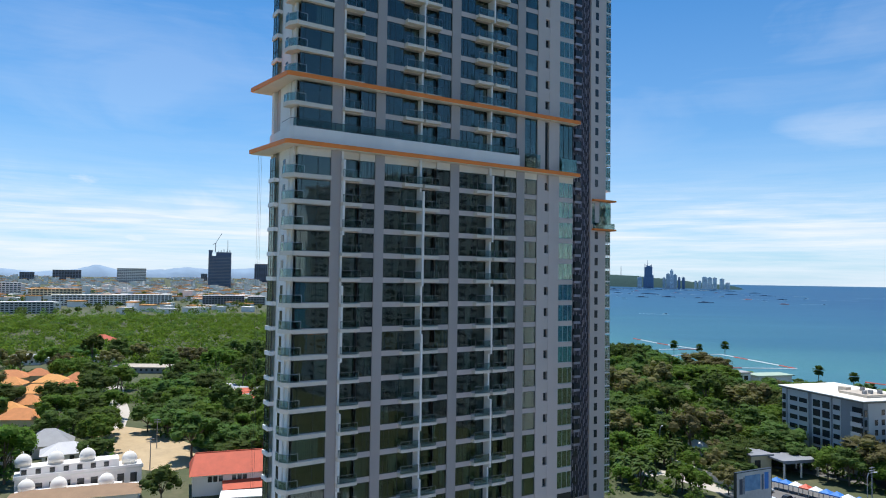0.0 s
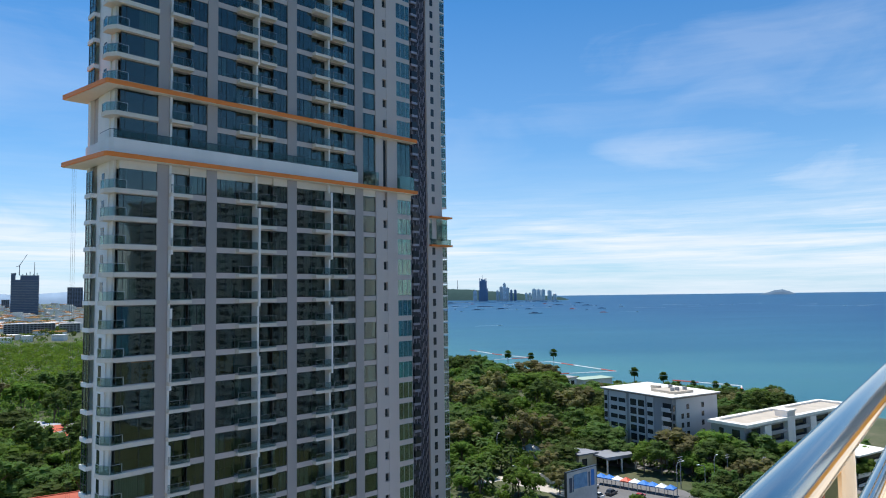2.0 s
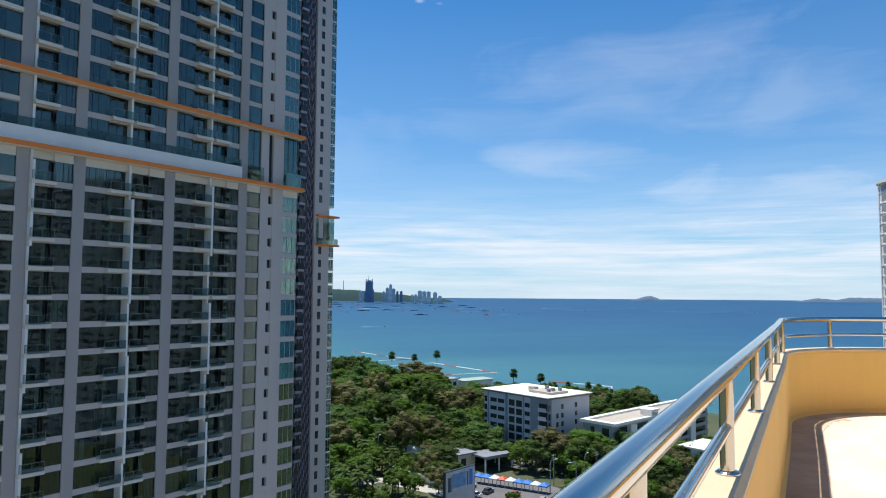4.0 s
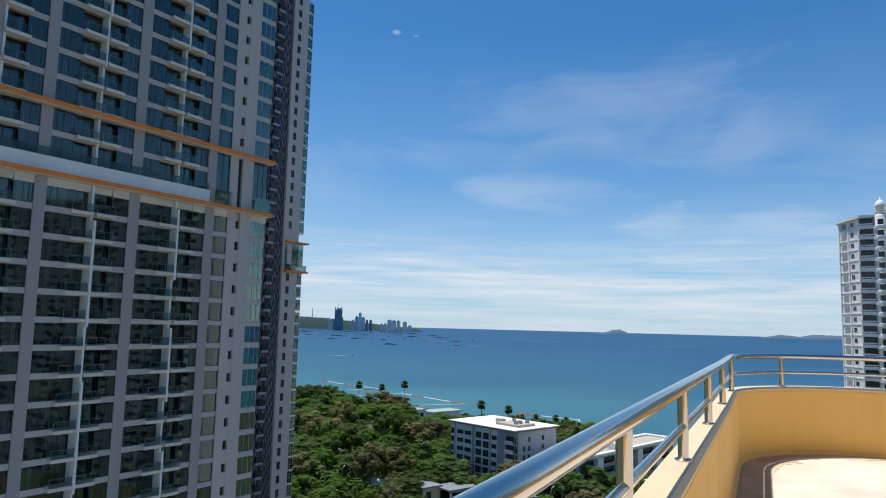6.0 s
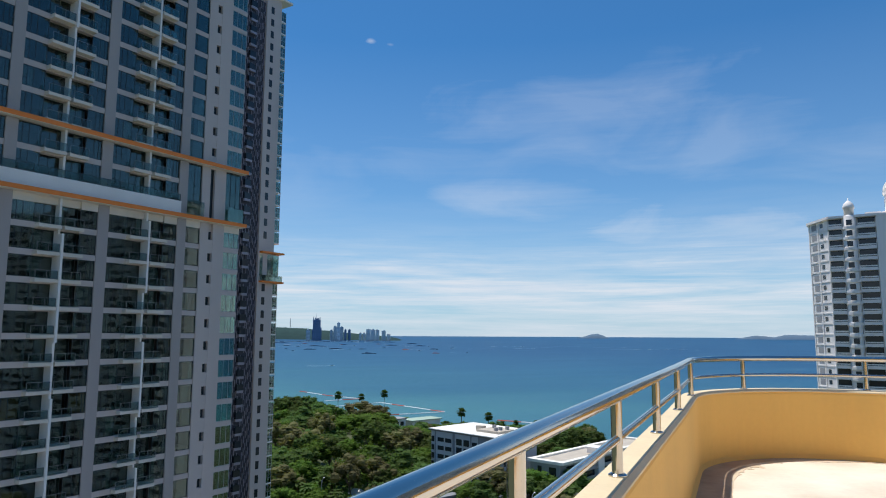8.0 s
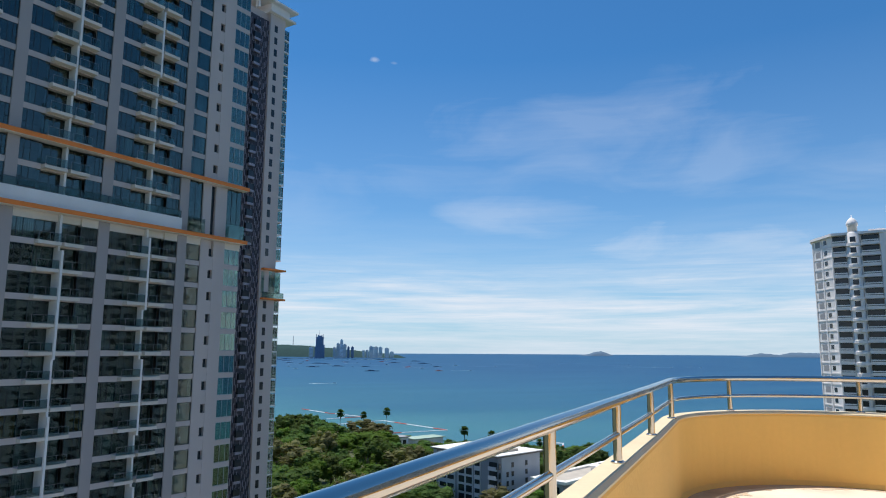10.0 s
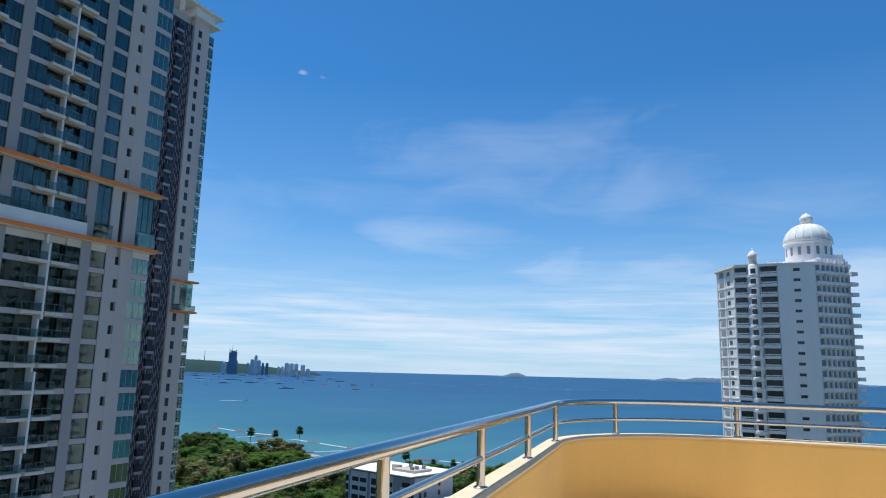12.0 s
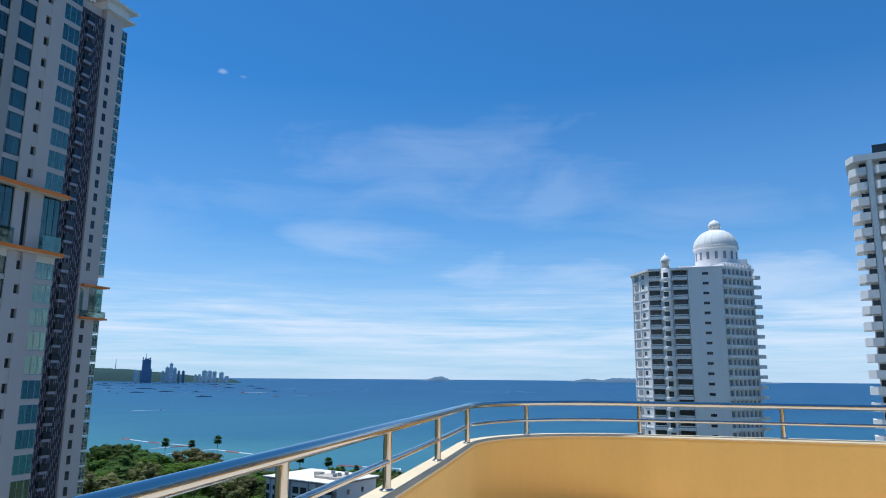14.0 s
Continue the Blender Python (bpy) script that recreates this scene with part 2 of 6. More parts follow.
M_ROOFWHITE = material("roof_white_paint", (0.82, 0.79, 0.72), 0.8, 0.1, 6, 3, 0.1)
M_ROOFDECK = material("roof_deck", (0.50, 0.44, 0.36), 0.9, 0.15, 4, 4, 0.1)
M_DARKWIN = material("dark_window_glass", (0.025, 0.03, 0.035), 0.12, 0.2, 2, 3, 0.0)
M_TERRA = material("orange_tile_roof", (0.62, 0.24, 0.08), 0.8, 0.16, 2, 3, 0.3, rand=0.2)
M_RED = material("red_tile_roof", (0.52, 0.10, 0.05), 0.75, 0.12, 2, 3, 0.3)
M_GREYROOF = material("grey_sheet_roof", (0.42, 0.43, 0.45), 0.6, 0.12, 3, 3, 0.1, rand=0.25)
M_TRUNK = material("bark", (0.16, 0.12, 0.085), 0.95, 0.2, 0.6, 8, 0.3)
M_LEAF = material("leaves_green", (0.112, 0.158, 0.048), 0.8, 0.22, 4, 1.2, 0.0, rand=0.4, island=0.16, spec=0.1, leafy=0.5)
M_LEAFB = material("leaves_bright", (0.128, 0.196, 0.038), 0.8, 0.22, 4, 1.2, 0.0, rand=0.15, island=0.18, spec=0.1, leafy=0.5)
M_LEAFD = material("leaves_dry", (0.185, 0.168, 0.085), 0.8, 0.2, 4, 1.2, 0.0, rand=0.2, island=0.16, spec=0.1, leafy=0.5)
M_LEAFP = material("palm_fronds", (0.085, 0.125, 0.036), 0.8, 0.2, 2, 3, 0.0, rand=0.2, island=0.2, spec=0.1, leafy=0.3)
# the haze of distance is mixed into these far colours, except M_FARWALL
M_HILL = material("hazed_far_woods", (0.040, 0.072, 0.070), 0.95, 0.3, 40, 0.08, 0.0, spec=0.0)
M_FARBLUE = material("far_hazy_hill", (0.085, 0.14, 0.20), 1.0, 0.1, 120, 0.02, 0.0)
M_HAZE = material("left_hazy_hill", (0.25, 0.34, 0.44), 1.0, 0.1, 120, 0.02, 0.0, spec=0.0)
M_FARGREY = material("hazy_office_grey", (0.17, 0.20, 0.25), 0.8, 0.12, 12, 0.5, 0.0)
M_FARWALL = material("far_city_wall", (0.52, 0.52, 0.52), 0.8, 0.12, 12, 0.8, 0.0, rand=0.25)
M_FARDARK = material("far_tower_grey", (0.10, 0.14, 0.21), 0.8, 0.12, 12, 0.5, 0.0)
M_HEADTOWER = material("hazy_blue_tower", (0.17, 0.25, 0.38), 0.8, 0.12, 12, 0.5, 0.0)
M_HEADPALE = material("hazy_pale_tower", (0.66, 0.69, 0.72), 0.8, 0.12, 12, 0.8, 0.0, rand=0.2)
M_FLOAT_R = material("float_red", (0.62, 0.10, 0.05), 0.6, 0.1, 3, 5, 0.0)
M_FLOAT_W = material("float_white", (0.80, 0.80, 0.78), 0.6, 0.06, 3, 5, 0.0)
M_BLUE = material("blue_canvas", (0.05, 0.22, 0.62), 0.7, 0.1, 2, 5, 0.0)
M_FOAM = material("foam", (0.85, 0.88, 0.9), 0.8, 0.06, 3, 2, 0.0)


# ---- geometry helpers ----
class Geo:
    """Collects vertices and faces of one mesh."""

    def __init__(self):
        self.v, self.f = [], []

    def box(self, x0, x1, y0, y1, z0, z1):
        k = len(self.v)
        self.v += [(x, y, z) for z in (z0, z1) for y in (y0, y1) for x in (x0, x1)]
        self.f += [tuple(k + i for i in q) for q in ((0, 2, 3, 1), (4, 5, 7, 6), (0, 1, 5, 4), (2, 6, 7, 3), (0, 4, 6, 2), (1, 3, 7, 5))]
        return self

    def prism(self, poly, z0, z1):
        k, n = len(self.v), len(poly)
        self.v += [(x, y, z0) for x, y in poly] + [(x, y, z1) for x, y in poly]
        self.f += [tuple(k + n + i for i in range(n)), tuple(k + n - 1 - i for i in range(n))]
        self.f += [(k + i, k + (i + 1) % n, k + n + (i + 1) % n, k + n + i) for i in range(n)]
        return self

    def lathe(self, profile, n=16, cx=0.0, cy=0.0):
        """Profile of (radius, z), upwards, turned round the upright through cx, cy."""
        k = len(self.v)
        for r, z in profile:
            self.v += [(cx + r * math.cos(2 * math.pi * i / n), cy + r * math.sin(2 * math.pi * i / n), z) for i in range(n)]
        for j in range(len(profile) - 1):
            for i in range(n):
                a, b = k + j * n + i, k + j * n + (i + 1) % n
                self.f.append((a, b, b + n, a + n))
        self.f.append(tuple(k + n - 1 - i for i in range(n)))
        self.f.append(tuple(k + (len(profile) - 1) * n + i for i in range(n)))
        return self

    def tube(self, pts, r, n=10):
        """A round bar along points, of one radius or one a point."""
        k = len(self.v)
        m = len(pts)
        for j, p in enumerate(pts):
            p = Vector(p)
            d = (Vector(pts[min(j + 1, m - 1)]) - Vector(pts[max(j - 1, 0)])).normalized()
            side = d.cross(Vector((0, 0, 1)))
            side = side.normalized() if side.length > 1e-3 else Vector((1, 0, 0))
            up = side.cross(d)
            rr = r[j] if isinstance(r, (list, tuple)) else r
            self.v += [tuple(p + rr * (math.cos(2 * math.pi * i / n) * side + math.sin(2 * math.pi * i / n) * up)) for i in range(n)]
        for j in range(m - 1):
            for i in range(n):
                a, b = k + j * n + i, k + j * n + (i + 1) % n
                self.f.append((a, b, b + n, a + n))
        self.f.append(tuple(k + i for i in reversed(range(n))))
        self.f.append(tuple(k + (m - 1) * n + i for i in range(n)))
        return self

    def sweep(self, path, profile, z=0.0):
        """A closed (across, up) profile carried along a plan path; across is to the right of the way."""
        k, n, m = len(self.v), len(profile), len(path)
        for j in range(m):
            a, b = path[max(j - 1, 0)], path[min(j + 1, m - 1)]
            d = Vector((b[0] - a[0], b[1] - a[1])).normalized()
            for o, h in profile:
                self.v.append((path[j][0] + d.y * o, path[j][1] - d.x * o, z + h))
        for j in range(m - 1):
            for i in range(n):
                a, b = k + j * n + i, k + j * n + (i + 1) % n
                self.f.append((a, a + n, b + n, b))
        self.f.append(tuple(k + i for i in range(n)))
        self.f.append(tuple(k + (m - 1) * n + i for i in reversed(range(n))))
        return self

    def lattice(self, xs, zs, full, y0, y1):
        """Bars of a frame as one joined piece: the cells (i, j) of a grid for which full(i, j) holds."""
        ids = {}

        def vid(i, j, k):
            if (i, j, k) not in ids:
                ids[i, j, k] = len(self.v)
                self.v.append((xs[i], (y0, y1)[k], zs[j]))
            return ids[i, j, k]

        nx, nz = len(xs) - 1, len(zs) - 1
        on = [[full(i, j) for j in range(nz)] for i in range(nx)]
        for i in range(nx):
            for j in range(nz):
                if not on[i][j]:
                    continue
                a, b, c, d = (i, j), (i + 1, j), (i + 1, j + 1), (i, j + 1)
                self.f.append(tuple(vid(*p, 0) for p in (a, b, c, d)))
                self.f.append(tuple(vid(*p, 1) for p in (d, c, b, a)))
                for (p, q), (m, n) in zip(((a, b), (b, c), (c, d), (d, a)), ((i, j - 1), (i + 1, j), (i, j + 1), (i - 1, j))):
                    if not (0 <= m < nx and 0 <= n < nz and on[m][n]):
                        self.f.append((vid(*p, 0), vid(*p, 1), vid(*q, 1), vid(*q, 0)))
        return self

    def quads(self, arr):
        """Loose four-cornered faces from an array (n, 4, 3)."""
        k = len(self.v)
        self.v += [tuple(p) for p in arr.reshape(-1, 3).tolist()]
        self.f += [(k + 4 * i, k + 4 * i + 1, k + 4 * i + 2, k + 4 * i + 3) for i in range(len(arr))]
        return self

    def mesh(self, name, mat, smooth=False):
        me = bpy.data.meshes.new(name)
        me.from_pydata(self.v, [], self.f)
        if mat:
            me.materials.append(mat)
        if smooth:
            me.shade_smooth()
        me.update()
        return me


def thing(name, label="", category="", group="", kind="", m=None):
    ob = new(name)
    if m is not None:
        ob.matrix_world = m
    return tagged(ob, label, category, group, kind)


def part(name, geo, mat, parent, label="", kind="", m=None, smooth=False):
    """One mesh object under a thing or a part; geo may be a mesh that is shared."""
    ob = new(name, geo if isinstance(geo, bpy.types.Mesh) else geo.mesh(name, mat, smooth))
    ob.parent = parent
    if m is not None:
        ob.matrix_basis = m
    return tagged(ob, label, "", "", kind)


def solid(name, geo, mat, label="", category="", group="", kind="", m=None, smooth=False):
    """A thing of one mesh."""
    ob = new(name, geo if isinstance(geo, bpy.types.Mesh) else geo.mesh(name, mat, smooth))
    if m is not None:
        ob.matrix_world = m
    return tagged(ob, label, category, group, kind)


def at(x, y, z=0.0, yaw=0.0):
    return pose(x, y, z, 0, 0, yaw)


# ---- ground and sea ----
def rise(r):
    """The far sea and land lift a little, so that they end at the true horizon."""
    return 37.0 * max(0.0, (r - 1000.0) / 3900.0) ** 2


def shore_gap(x, y):
    """Metres of sea beyond the beach line (negative on land). The bay bends away to the headland."""
    line = (x * 0.885 + y * 0.465) - 338.0 if y < 420 else (x * 0.985 + (y - 420) * 0.17 * min(1, (y - 420) / 200.0) + 195.3) - 338.0
    if y > 480:
        line += min(62.0, (y - 480) * 0.4)
    if y > 900:
        line += (y - 900) * (-0.30)
    return line


def land_z(x, y):
    d = shore_gap(x, y)
    return 3.0 if d < -14 else max(-4.0, 3.0 - (d + 14) * 0.22)


def polar_sheet(radii, steps, height):
    v, f = [(0, 0, height(0.0, 0.0))], []
    for r in radii:
        for i in range(steps):
            a = 2 * math.pi * i / steps
            x, y = r * math.cos(a), r * math.sin(a)
            v.append((x, y, height(x, y) + rise(r)))
    for i in range(steps):
        f.append((0, 1 + i, 1 + (i + 1) % steps))
    for j in range(len(radii) - 1):
        for i in range(steps):
            a, b = 1 + j * steps + i, 1 + j * steps + (i + 1) % steps
            f.append((a, a + steps, b + steps, b))
    g = Geo()
    g.v, g.f = v, f
    return g


radii_land = [20 * 1.055 ** i for i in range(103)] + [4900]
solid("ground", polar_sheet(radii_land, 240, land_z), M_GROUND, "dry green and brown ground under trees and houses", "ground", kind="structure", smooth=True)
solid("water", polar_sheet([60 * 1.09 ** i for i in range(51)] + [4900], 160, lambda x, y: 0.0), M_SEA,
      "blue sea with turquoise shallows and faint streaks", "sea", kind="structure", smooth=True)

# ---- terrace of the camera's building ----
TOPZ, CAPZ, FLOORZ = 57.766, 57.466, 56.73
HEAD = radians(45.4)
LINE = [(5.56 - d * math.cos(HEAD), 5.86 - d * math.sin(HEAD)) for d in (16.0, 12.0, 9.0, 7.5, 6.0, 4.5, 3.0, 1.5)]
ARC = [(6.59 + 1.465 * math.cos(radians(a)), 4.84 + 1.465 * math.sin(radians(a))) for a in np.linspace(135.4, 40.5, 22)]
RUN = [(ARC[-1][0] + d * math.cos(radians(-49.5)), ARC[-1][1] + d * math.sin(radians(-49.5))) for d in (1.2, 3.0, 5.0, 8.0, 12.0, 17.0)]
EDGE = LINE + ARC + RUN


def build_terrace():
    g = Geo().sweep(EDGE, [(-0.085, -1.2), (-0.085, 0.705), (0.050, 0.705), (0.058, 0.68), (0.058, 0.05), (0.085, 0.0), (0.085, -1.2)], FLOORZ)
    solid("parapet_wall", g, M_WALL, "ochre rendered parapet wall with a rounded corner", "parapet", kind="structure", smooth=False)
    # top of the same wall, coloured lighter for the sun that falls on it
    g = Geo().sweep(EDGE, [(-0.09, 0.0), (-0.09, 0.02), (-0.08, 0.031), (0.042, 0.031), (0.062, 0.012), (0.062, 0.0)], CAPZ - 0.031)
    solid("parapet_cap", g, M_CAP, "cream top of the terrace parapet, its sunlit tone in the colour", "parapet", kind="structure")
    # deck, closed on all sides
    inner = [(x, y) for x, y in EDGE]
    back = [(EDGE[-1][0] - 16 * math.cos(HEAD), EDGE[-1][1] - 16 * math.sin(HEAD)), (EDGE[0][0] + 2, EDGE[0][1] - 2)]
    poly = list(reversed(inner + back))
    solid("floor", Geo().prism(poly, FLOORZ - 0.3, FLOORZ), M_FLOOR, "cream concrete terrace floor with brown damp stains", "floor", kind="structure")
    cx, cy = sum(p[0] for p in poly) / len(poly), sum(p[1] for p in poly) / len(poly)
    body = [(cx + (x - cx) * 0.985, cy + (y - cy) * 0.985) for x, y in poly]
    solid("wall_below", Geo().prism(body, 2.0, FLOORZ - 0.31), M_CAP, "cream wall of the building under the terrace", "wall", kind="structure")
    # unseen wall behind the camera, added for the steel posts to reflect
    a = Vector(EDGE[0]) + Vector((math.cos(HEAD), math.sin(HEAD))) * 5.0
    d = Vector((math.sin(HEAD), -math.cos(HEAD)))
    nrm = Vector((-d.y, d.x)) * -1
    q = [a + d * 0.1, a + d * 17, a + d * 17 + nrm * 0.3, a + d * 0.1 + nrm * 0.3]
    area = sum(p.x * r.y - r.x * p.y for p, r in zip(q, q[1:] + q[:1]))
    solid("wall_back", Geo().prism([tuple(p) for p in (q if area > 0 else q[::-1])], FLOORZ, FLOORZ + 7.0), M_WALL, "unseen ochre wall behind the camera that the steel posts reflect", "wall", kind="structure")


build_terrace()


def floor_strip(name, mat, label, inner, outer, z):
    """A thin layer on the floor along the wall, between two distances from it that change along the way."""
    g = Geo()
    path = EDGE[2:]
    fine = [(a[0] + (b[0] - a[0]) * k / 6, a[1] + (b[1] - a[1]) * k / 6) for a, b in zip(path, path[1:]) for k in range(6)] + [path[-1]]
    d = 0.0
    corner = sum(math.dist(a, b) for a, b in zip(path, path[1:]) if a in LINE)
    n = len(fine)
    for j, p in enumerate(fine):
        a, b = fine[max(j - 1, 0)], fine[min(j + 1, n - 1)]
        t = Vector((b[0] - a[0], b[1] - a[1])).normalized()
        if j:
            d += math.dist(p, fine[j - 1])
        for o in (inner(d - corner), outer(d - corner)):
            g.v += [(p[0] + t.y * o, p[1] - t.x * o, z - 0.02), (p[0] + t.y * o, p[1] - t.x * o, z)]
    for j in range(n - 1):
        k = j * 4
        g.f += [(k + 1, k + 3, k + 7, k + 5), (k + 3, k + 2, k + 6, k + 7)]
    solid(name, g, mat, label, "floor", kind="structure")


def build_shade_and_stain():
    def fray(d, size):
        return size * (noise.noise((d * 2.1, 1.7, 0)) + 0.6 * noise.noise((d * 6.3, 4.1, 0)) + 0.3 * noise.noise((d * 17.0, 9.0, 0)))

    def ease(d, a, b):
        k = min(1.0, max(0.0, (d - a) / (b - a)))
        return k * k * (3 - 2 * k)

    # the first strip paints the parapet's shade, the second is a damp stain
    floor_strip("floor_shade", M_SHADE, "brown strip along the terrace wall, the parapet's shade in colour", lambda d: 0.06, lambda d: 0.34 - 0.24 * ease(d, 0.3, 2.4), FLOORZ + 0.004)
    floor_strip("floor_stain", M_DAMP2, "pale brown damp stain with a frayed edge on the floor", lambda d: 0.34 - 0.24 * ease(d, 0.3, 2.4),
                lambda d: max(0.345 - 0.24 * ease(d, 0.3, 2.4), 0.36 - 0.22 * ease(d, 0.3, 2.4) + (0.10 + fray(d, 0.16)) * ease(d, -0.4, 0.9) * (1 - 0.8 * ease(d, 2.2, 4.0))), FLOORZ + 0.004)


build_shade_and_stain()


def along(path, d):
    """The plan point d metres along a path."""
    for a, b in zip(path, path[1:]):
        s = math.hypot(b[0] - a[0], b[1] - a[1])
        if d <= s:
            return (a[0] + (b[0] - a[0]) * d / s, a[1] + (b[1] - a[1]) * d / s)
        d -= s
    return path[-1]


def build_rail():
    rail = thing("railing", "polished stainless steel tube railing on the ochre parapet", "railing")
    pts = [(x, y, TOPZ + 0.028) for x, y in EDGE]
    part("top_rail", Geo().tube(pts, 0.029, 20), M_STEEL, rail, smooth=True)
    part("middle_rail", Geo().tube([(x, y, 57.616) for x, y in EDGE], 0.0175, 14), M_STEEL, rail, smooth=True)
    post = Geo().lathe([(0.0235, CAPZ - 0.01), (0.0235, TOPZ + 0.012)], 28).mesh("post", M_STEEL)
    foot = Geo().lathe([(0.040, CAPZ - 0.002), (0.040, CAPZ + 0.006), (0.032, CAPZ + 0.012), (0.022, CAPZ + 0.014)], 24).mesh("flange", M_STEEL)
    near = [(5.5 - k * 1.385 * math.cos(HEAD), 5.8 - k * 1.385 * math.sin(HEAD)) for k in range(1, 11)]
    spots = near + [(5.5, 5.8), (6.65, 6.31), (7.78, 5.73)]
    spots += [(7.78 + k * 1.44 * math.cos(radians(-49.5)), 5.73 + k * 1.44 * math.sin(radians(-49.5))) for k in range(1, 11)]
    for x, y in spots:
        p = part("post", post, None, rail, m=at(x, y))
        part("flange", foot, None, p)


build_rail()


# ---- the tall apartment tower ----
TOWER = at(-26.71, 77.56, 0, 37.66)      # x along the front, y into the building
PITCH = 3.1
LOW = [69.95 - PITCH * k for k in range(23)]           # band centres under the orange canopies
HIGH = [82.1 + PITCH * k for k in range(21)]           # and above them
MID = [75.45, 78.6]
BANDS = sorted(LOW + HIGH)
SEEN = (24.0, 124.0)
WINDOW_BAYS = [(10.0, 12.1, 0), (13.4, 16.0, 1), (21.3, 23.4, 0), (24.8, 27.3, 1), (32.7, 34.7, 0)]
BALCONY_BAYS = [(7.4, 10.0), (16.0, 18.6), (18.95, 21.3), (27.3, 29.85), (30.3, 32.7)]


def window_mesh(w, h, mullions, transom):
    """Frame of a window, from its lower left corner, front at y = 0."""
    t = 0.06
    ups = [(0, t), (w - t, w)] + [(x * w - t / 2, x * w + t / 2) for x in mullions]
    bars = [(0, w, 0, t), (0, w, h - t, h)] + [(max(0, x0 * w - t / 2), min(w, x1 * w + t / 2), z * h - t / 2, z * h + t / 2) for x0, x1, z in transom]
    xs = sorted({round(v, 4) for u in ups for v in u} | {round(v, 4) for b in bars for v in b[:2]})
    zs = sorted({round(v, 4) for b in bars for v in b[2:]})

    def full(i, j):
        x, z = (xs[i] + xs[i + 1]) / 2, (zs[j] + zs[j + 1]) / 2
        return any(a < x < b for a, b in ups) or any(a < x < b and c < z < d for a, b, c, d in bars)

    return Geo().lattice(xs, zs, full, -0.03, 0.05)


def build_tower():
    tower = thing("apartment_tower", "tall grey-white apartment tower with teal glass and orange canopies", "apartment building", m=TOWER)
    top = HIGH[-1] + 1.8
    rooms = Geo()
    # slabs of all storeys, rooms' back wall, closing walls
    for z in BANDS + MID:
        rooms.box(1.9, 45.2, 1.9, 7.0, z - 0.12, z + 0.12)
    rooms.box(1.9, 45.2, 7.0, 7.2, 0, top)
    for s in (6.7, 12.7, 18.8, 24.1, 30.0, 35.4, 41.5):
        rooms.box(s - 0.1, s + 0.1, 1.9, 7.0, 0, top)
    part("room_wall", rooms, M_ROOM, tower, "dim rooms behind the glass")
    for q in ((1.7, 45.3, 7.21, 9.4, 0, top), (9.0, 45.3, 9.41, 17, 0, top), (45.31, 45.6, 1.2, 17, 0, top)):
        part("wall", Geo().box(*q), M_WHITE, tower)
    part("roof", Geo().box(1.5, 45.6, 1.2, 9.4, top + 0.01, top + 0.8), M_WHITE, tower)
    # piers on the front
    for a, b in ((6.1, 7.4), (12.1, 13.4), (23.4, 24.8), (34.7, 36.1)):
        for z0, z1 in ((0, 73.45), (74.1, 81.6), (82.2, top)):
            part("pier", Geo().box(a, b, 0.9, 1.9, z0, z1), M_PIER, tower)
    for z0, z1 in ((0, 73.45), (74.1, 81.52), (82.2, top)):
        part("wall", Geo().box(38.5, 39.9, 0.9, 1.9, z0, z1), M_WHITE, tower)
        part("wall", Geo().box(40.7, 42.7, 0.9, 1.9, z0, z1), M_WHITE, tower)
        part("wall", Geo().box(39.9, 40.7, 1.35, 1.91, z0, z1), M_WHITE, tower)
    # slot windows in the flat wall
    spandrel = Geo().box(39.9, 40.7, 0.93, 1.34, -0.75, 1.15).mesh("spandrel", M_WHITE)
    for z in BANDS:
        part("spandrel", spandrel, None, tower, m=at(0, 0, z))
    slot = Geo().box(0, 0.76, 0, 0.03, 0, 1.16).mesh("slot_window", M_DARKWIN)
    for z in BANDS:
        if SEEN[0] < z < SEEN[1]:
            part("slot_window", slot, None, tower, m=at(39.92, 1.31, z + 1.17))
    # fins between mirrored flats: a thin blade that steps in and out
    for s, run in ((7.45, 3), (18.6, 4), (29.9, 3)):
        z, k = 1.0, 0
        while z < top - 4:
            h = PITCH * (run if k % 2 == 0 else 2)
            out = (-0.05 if s == 18.6 else 0.2) if k % 2 == 0 else (0.3 if s == 18.6 else 0.8)
            if not (z < 82 and z + h > 73.2):
                part("fin", Geo().box(s, s + 0.26, out, 1.89, z, z + h), M_WHITE2, tower, "bright white blade")
            else:
                if z < 73.0:
                    part("fin", Geo().box(s, s + 0.26, 0.8, 1.89, z, min(z + h, 73.44)), M_WHITE2, tower, "bright white blade")
                if z + h > 82.2:
                    part("fin", Geo().box(s, s + 0.26, 0.75, 1.89, 82.2, z + h), M_WHITE2, tower, "bright white blade")
            z += h
            k += 1
        part("fin", Geo().box(s, s + 0.26, 0.8, 1.89, 74.1, 81.6), M_WHITE2, tower, "bright white blade")
    # bands at every floor
    band = Geo().box(1.9, 45.6, 1.03, 1.88, -0.33, 0.33).mesh("floor_band", M_WHITE)
    for z in BANDS:
        part("floor_band", band, None, tower, m=at(0, 0, z))
    # deep lintels under the lower canopy
    for a, b in [(1.9, 6.1)] + [(a, b) for a, b, _ in WINDOW_BAYS] + [(36.1, 38.5), (42.7, 45.6)]:
        part("lintel", Geo().box(a + 0.01, b - 0.01, 1.0, 1.9, 72.5, 73.45), M_BEIGE, tower)
    for a, b in BALCONY_BAYS:
        part("lintel", Geo().box(a + 0.01, b - 0.01, 1.25, 1.71, 72.6, 73.45), M_BEIGE, tower)
    # balconies
    slabs, balus = {}, {}
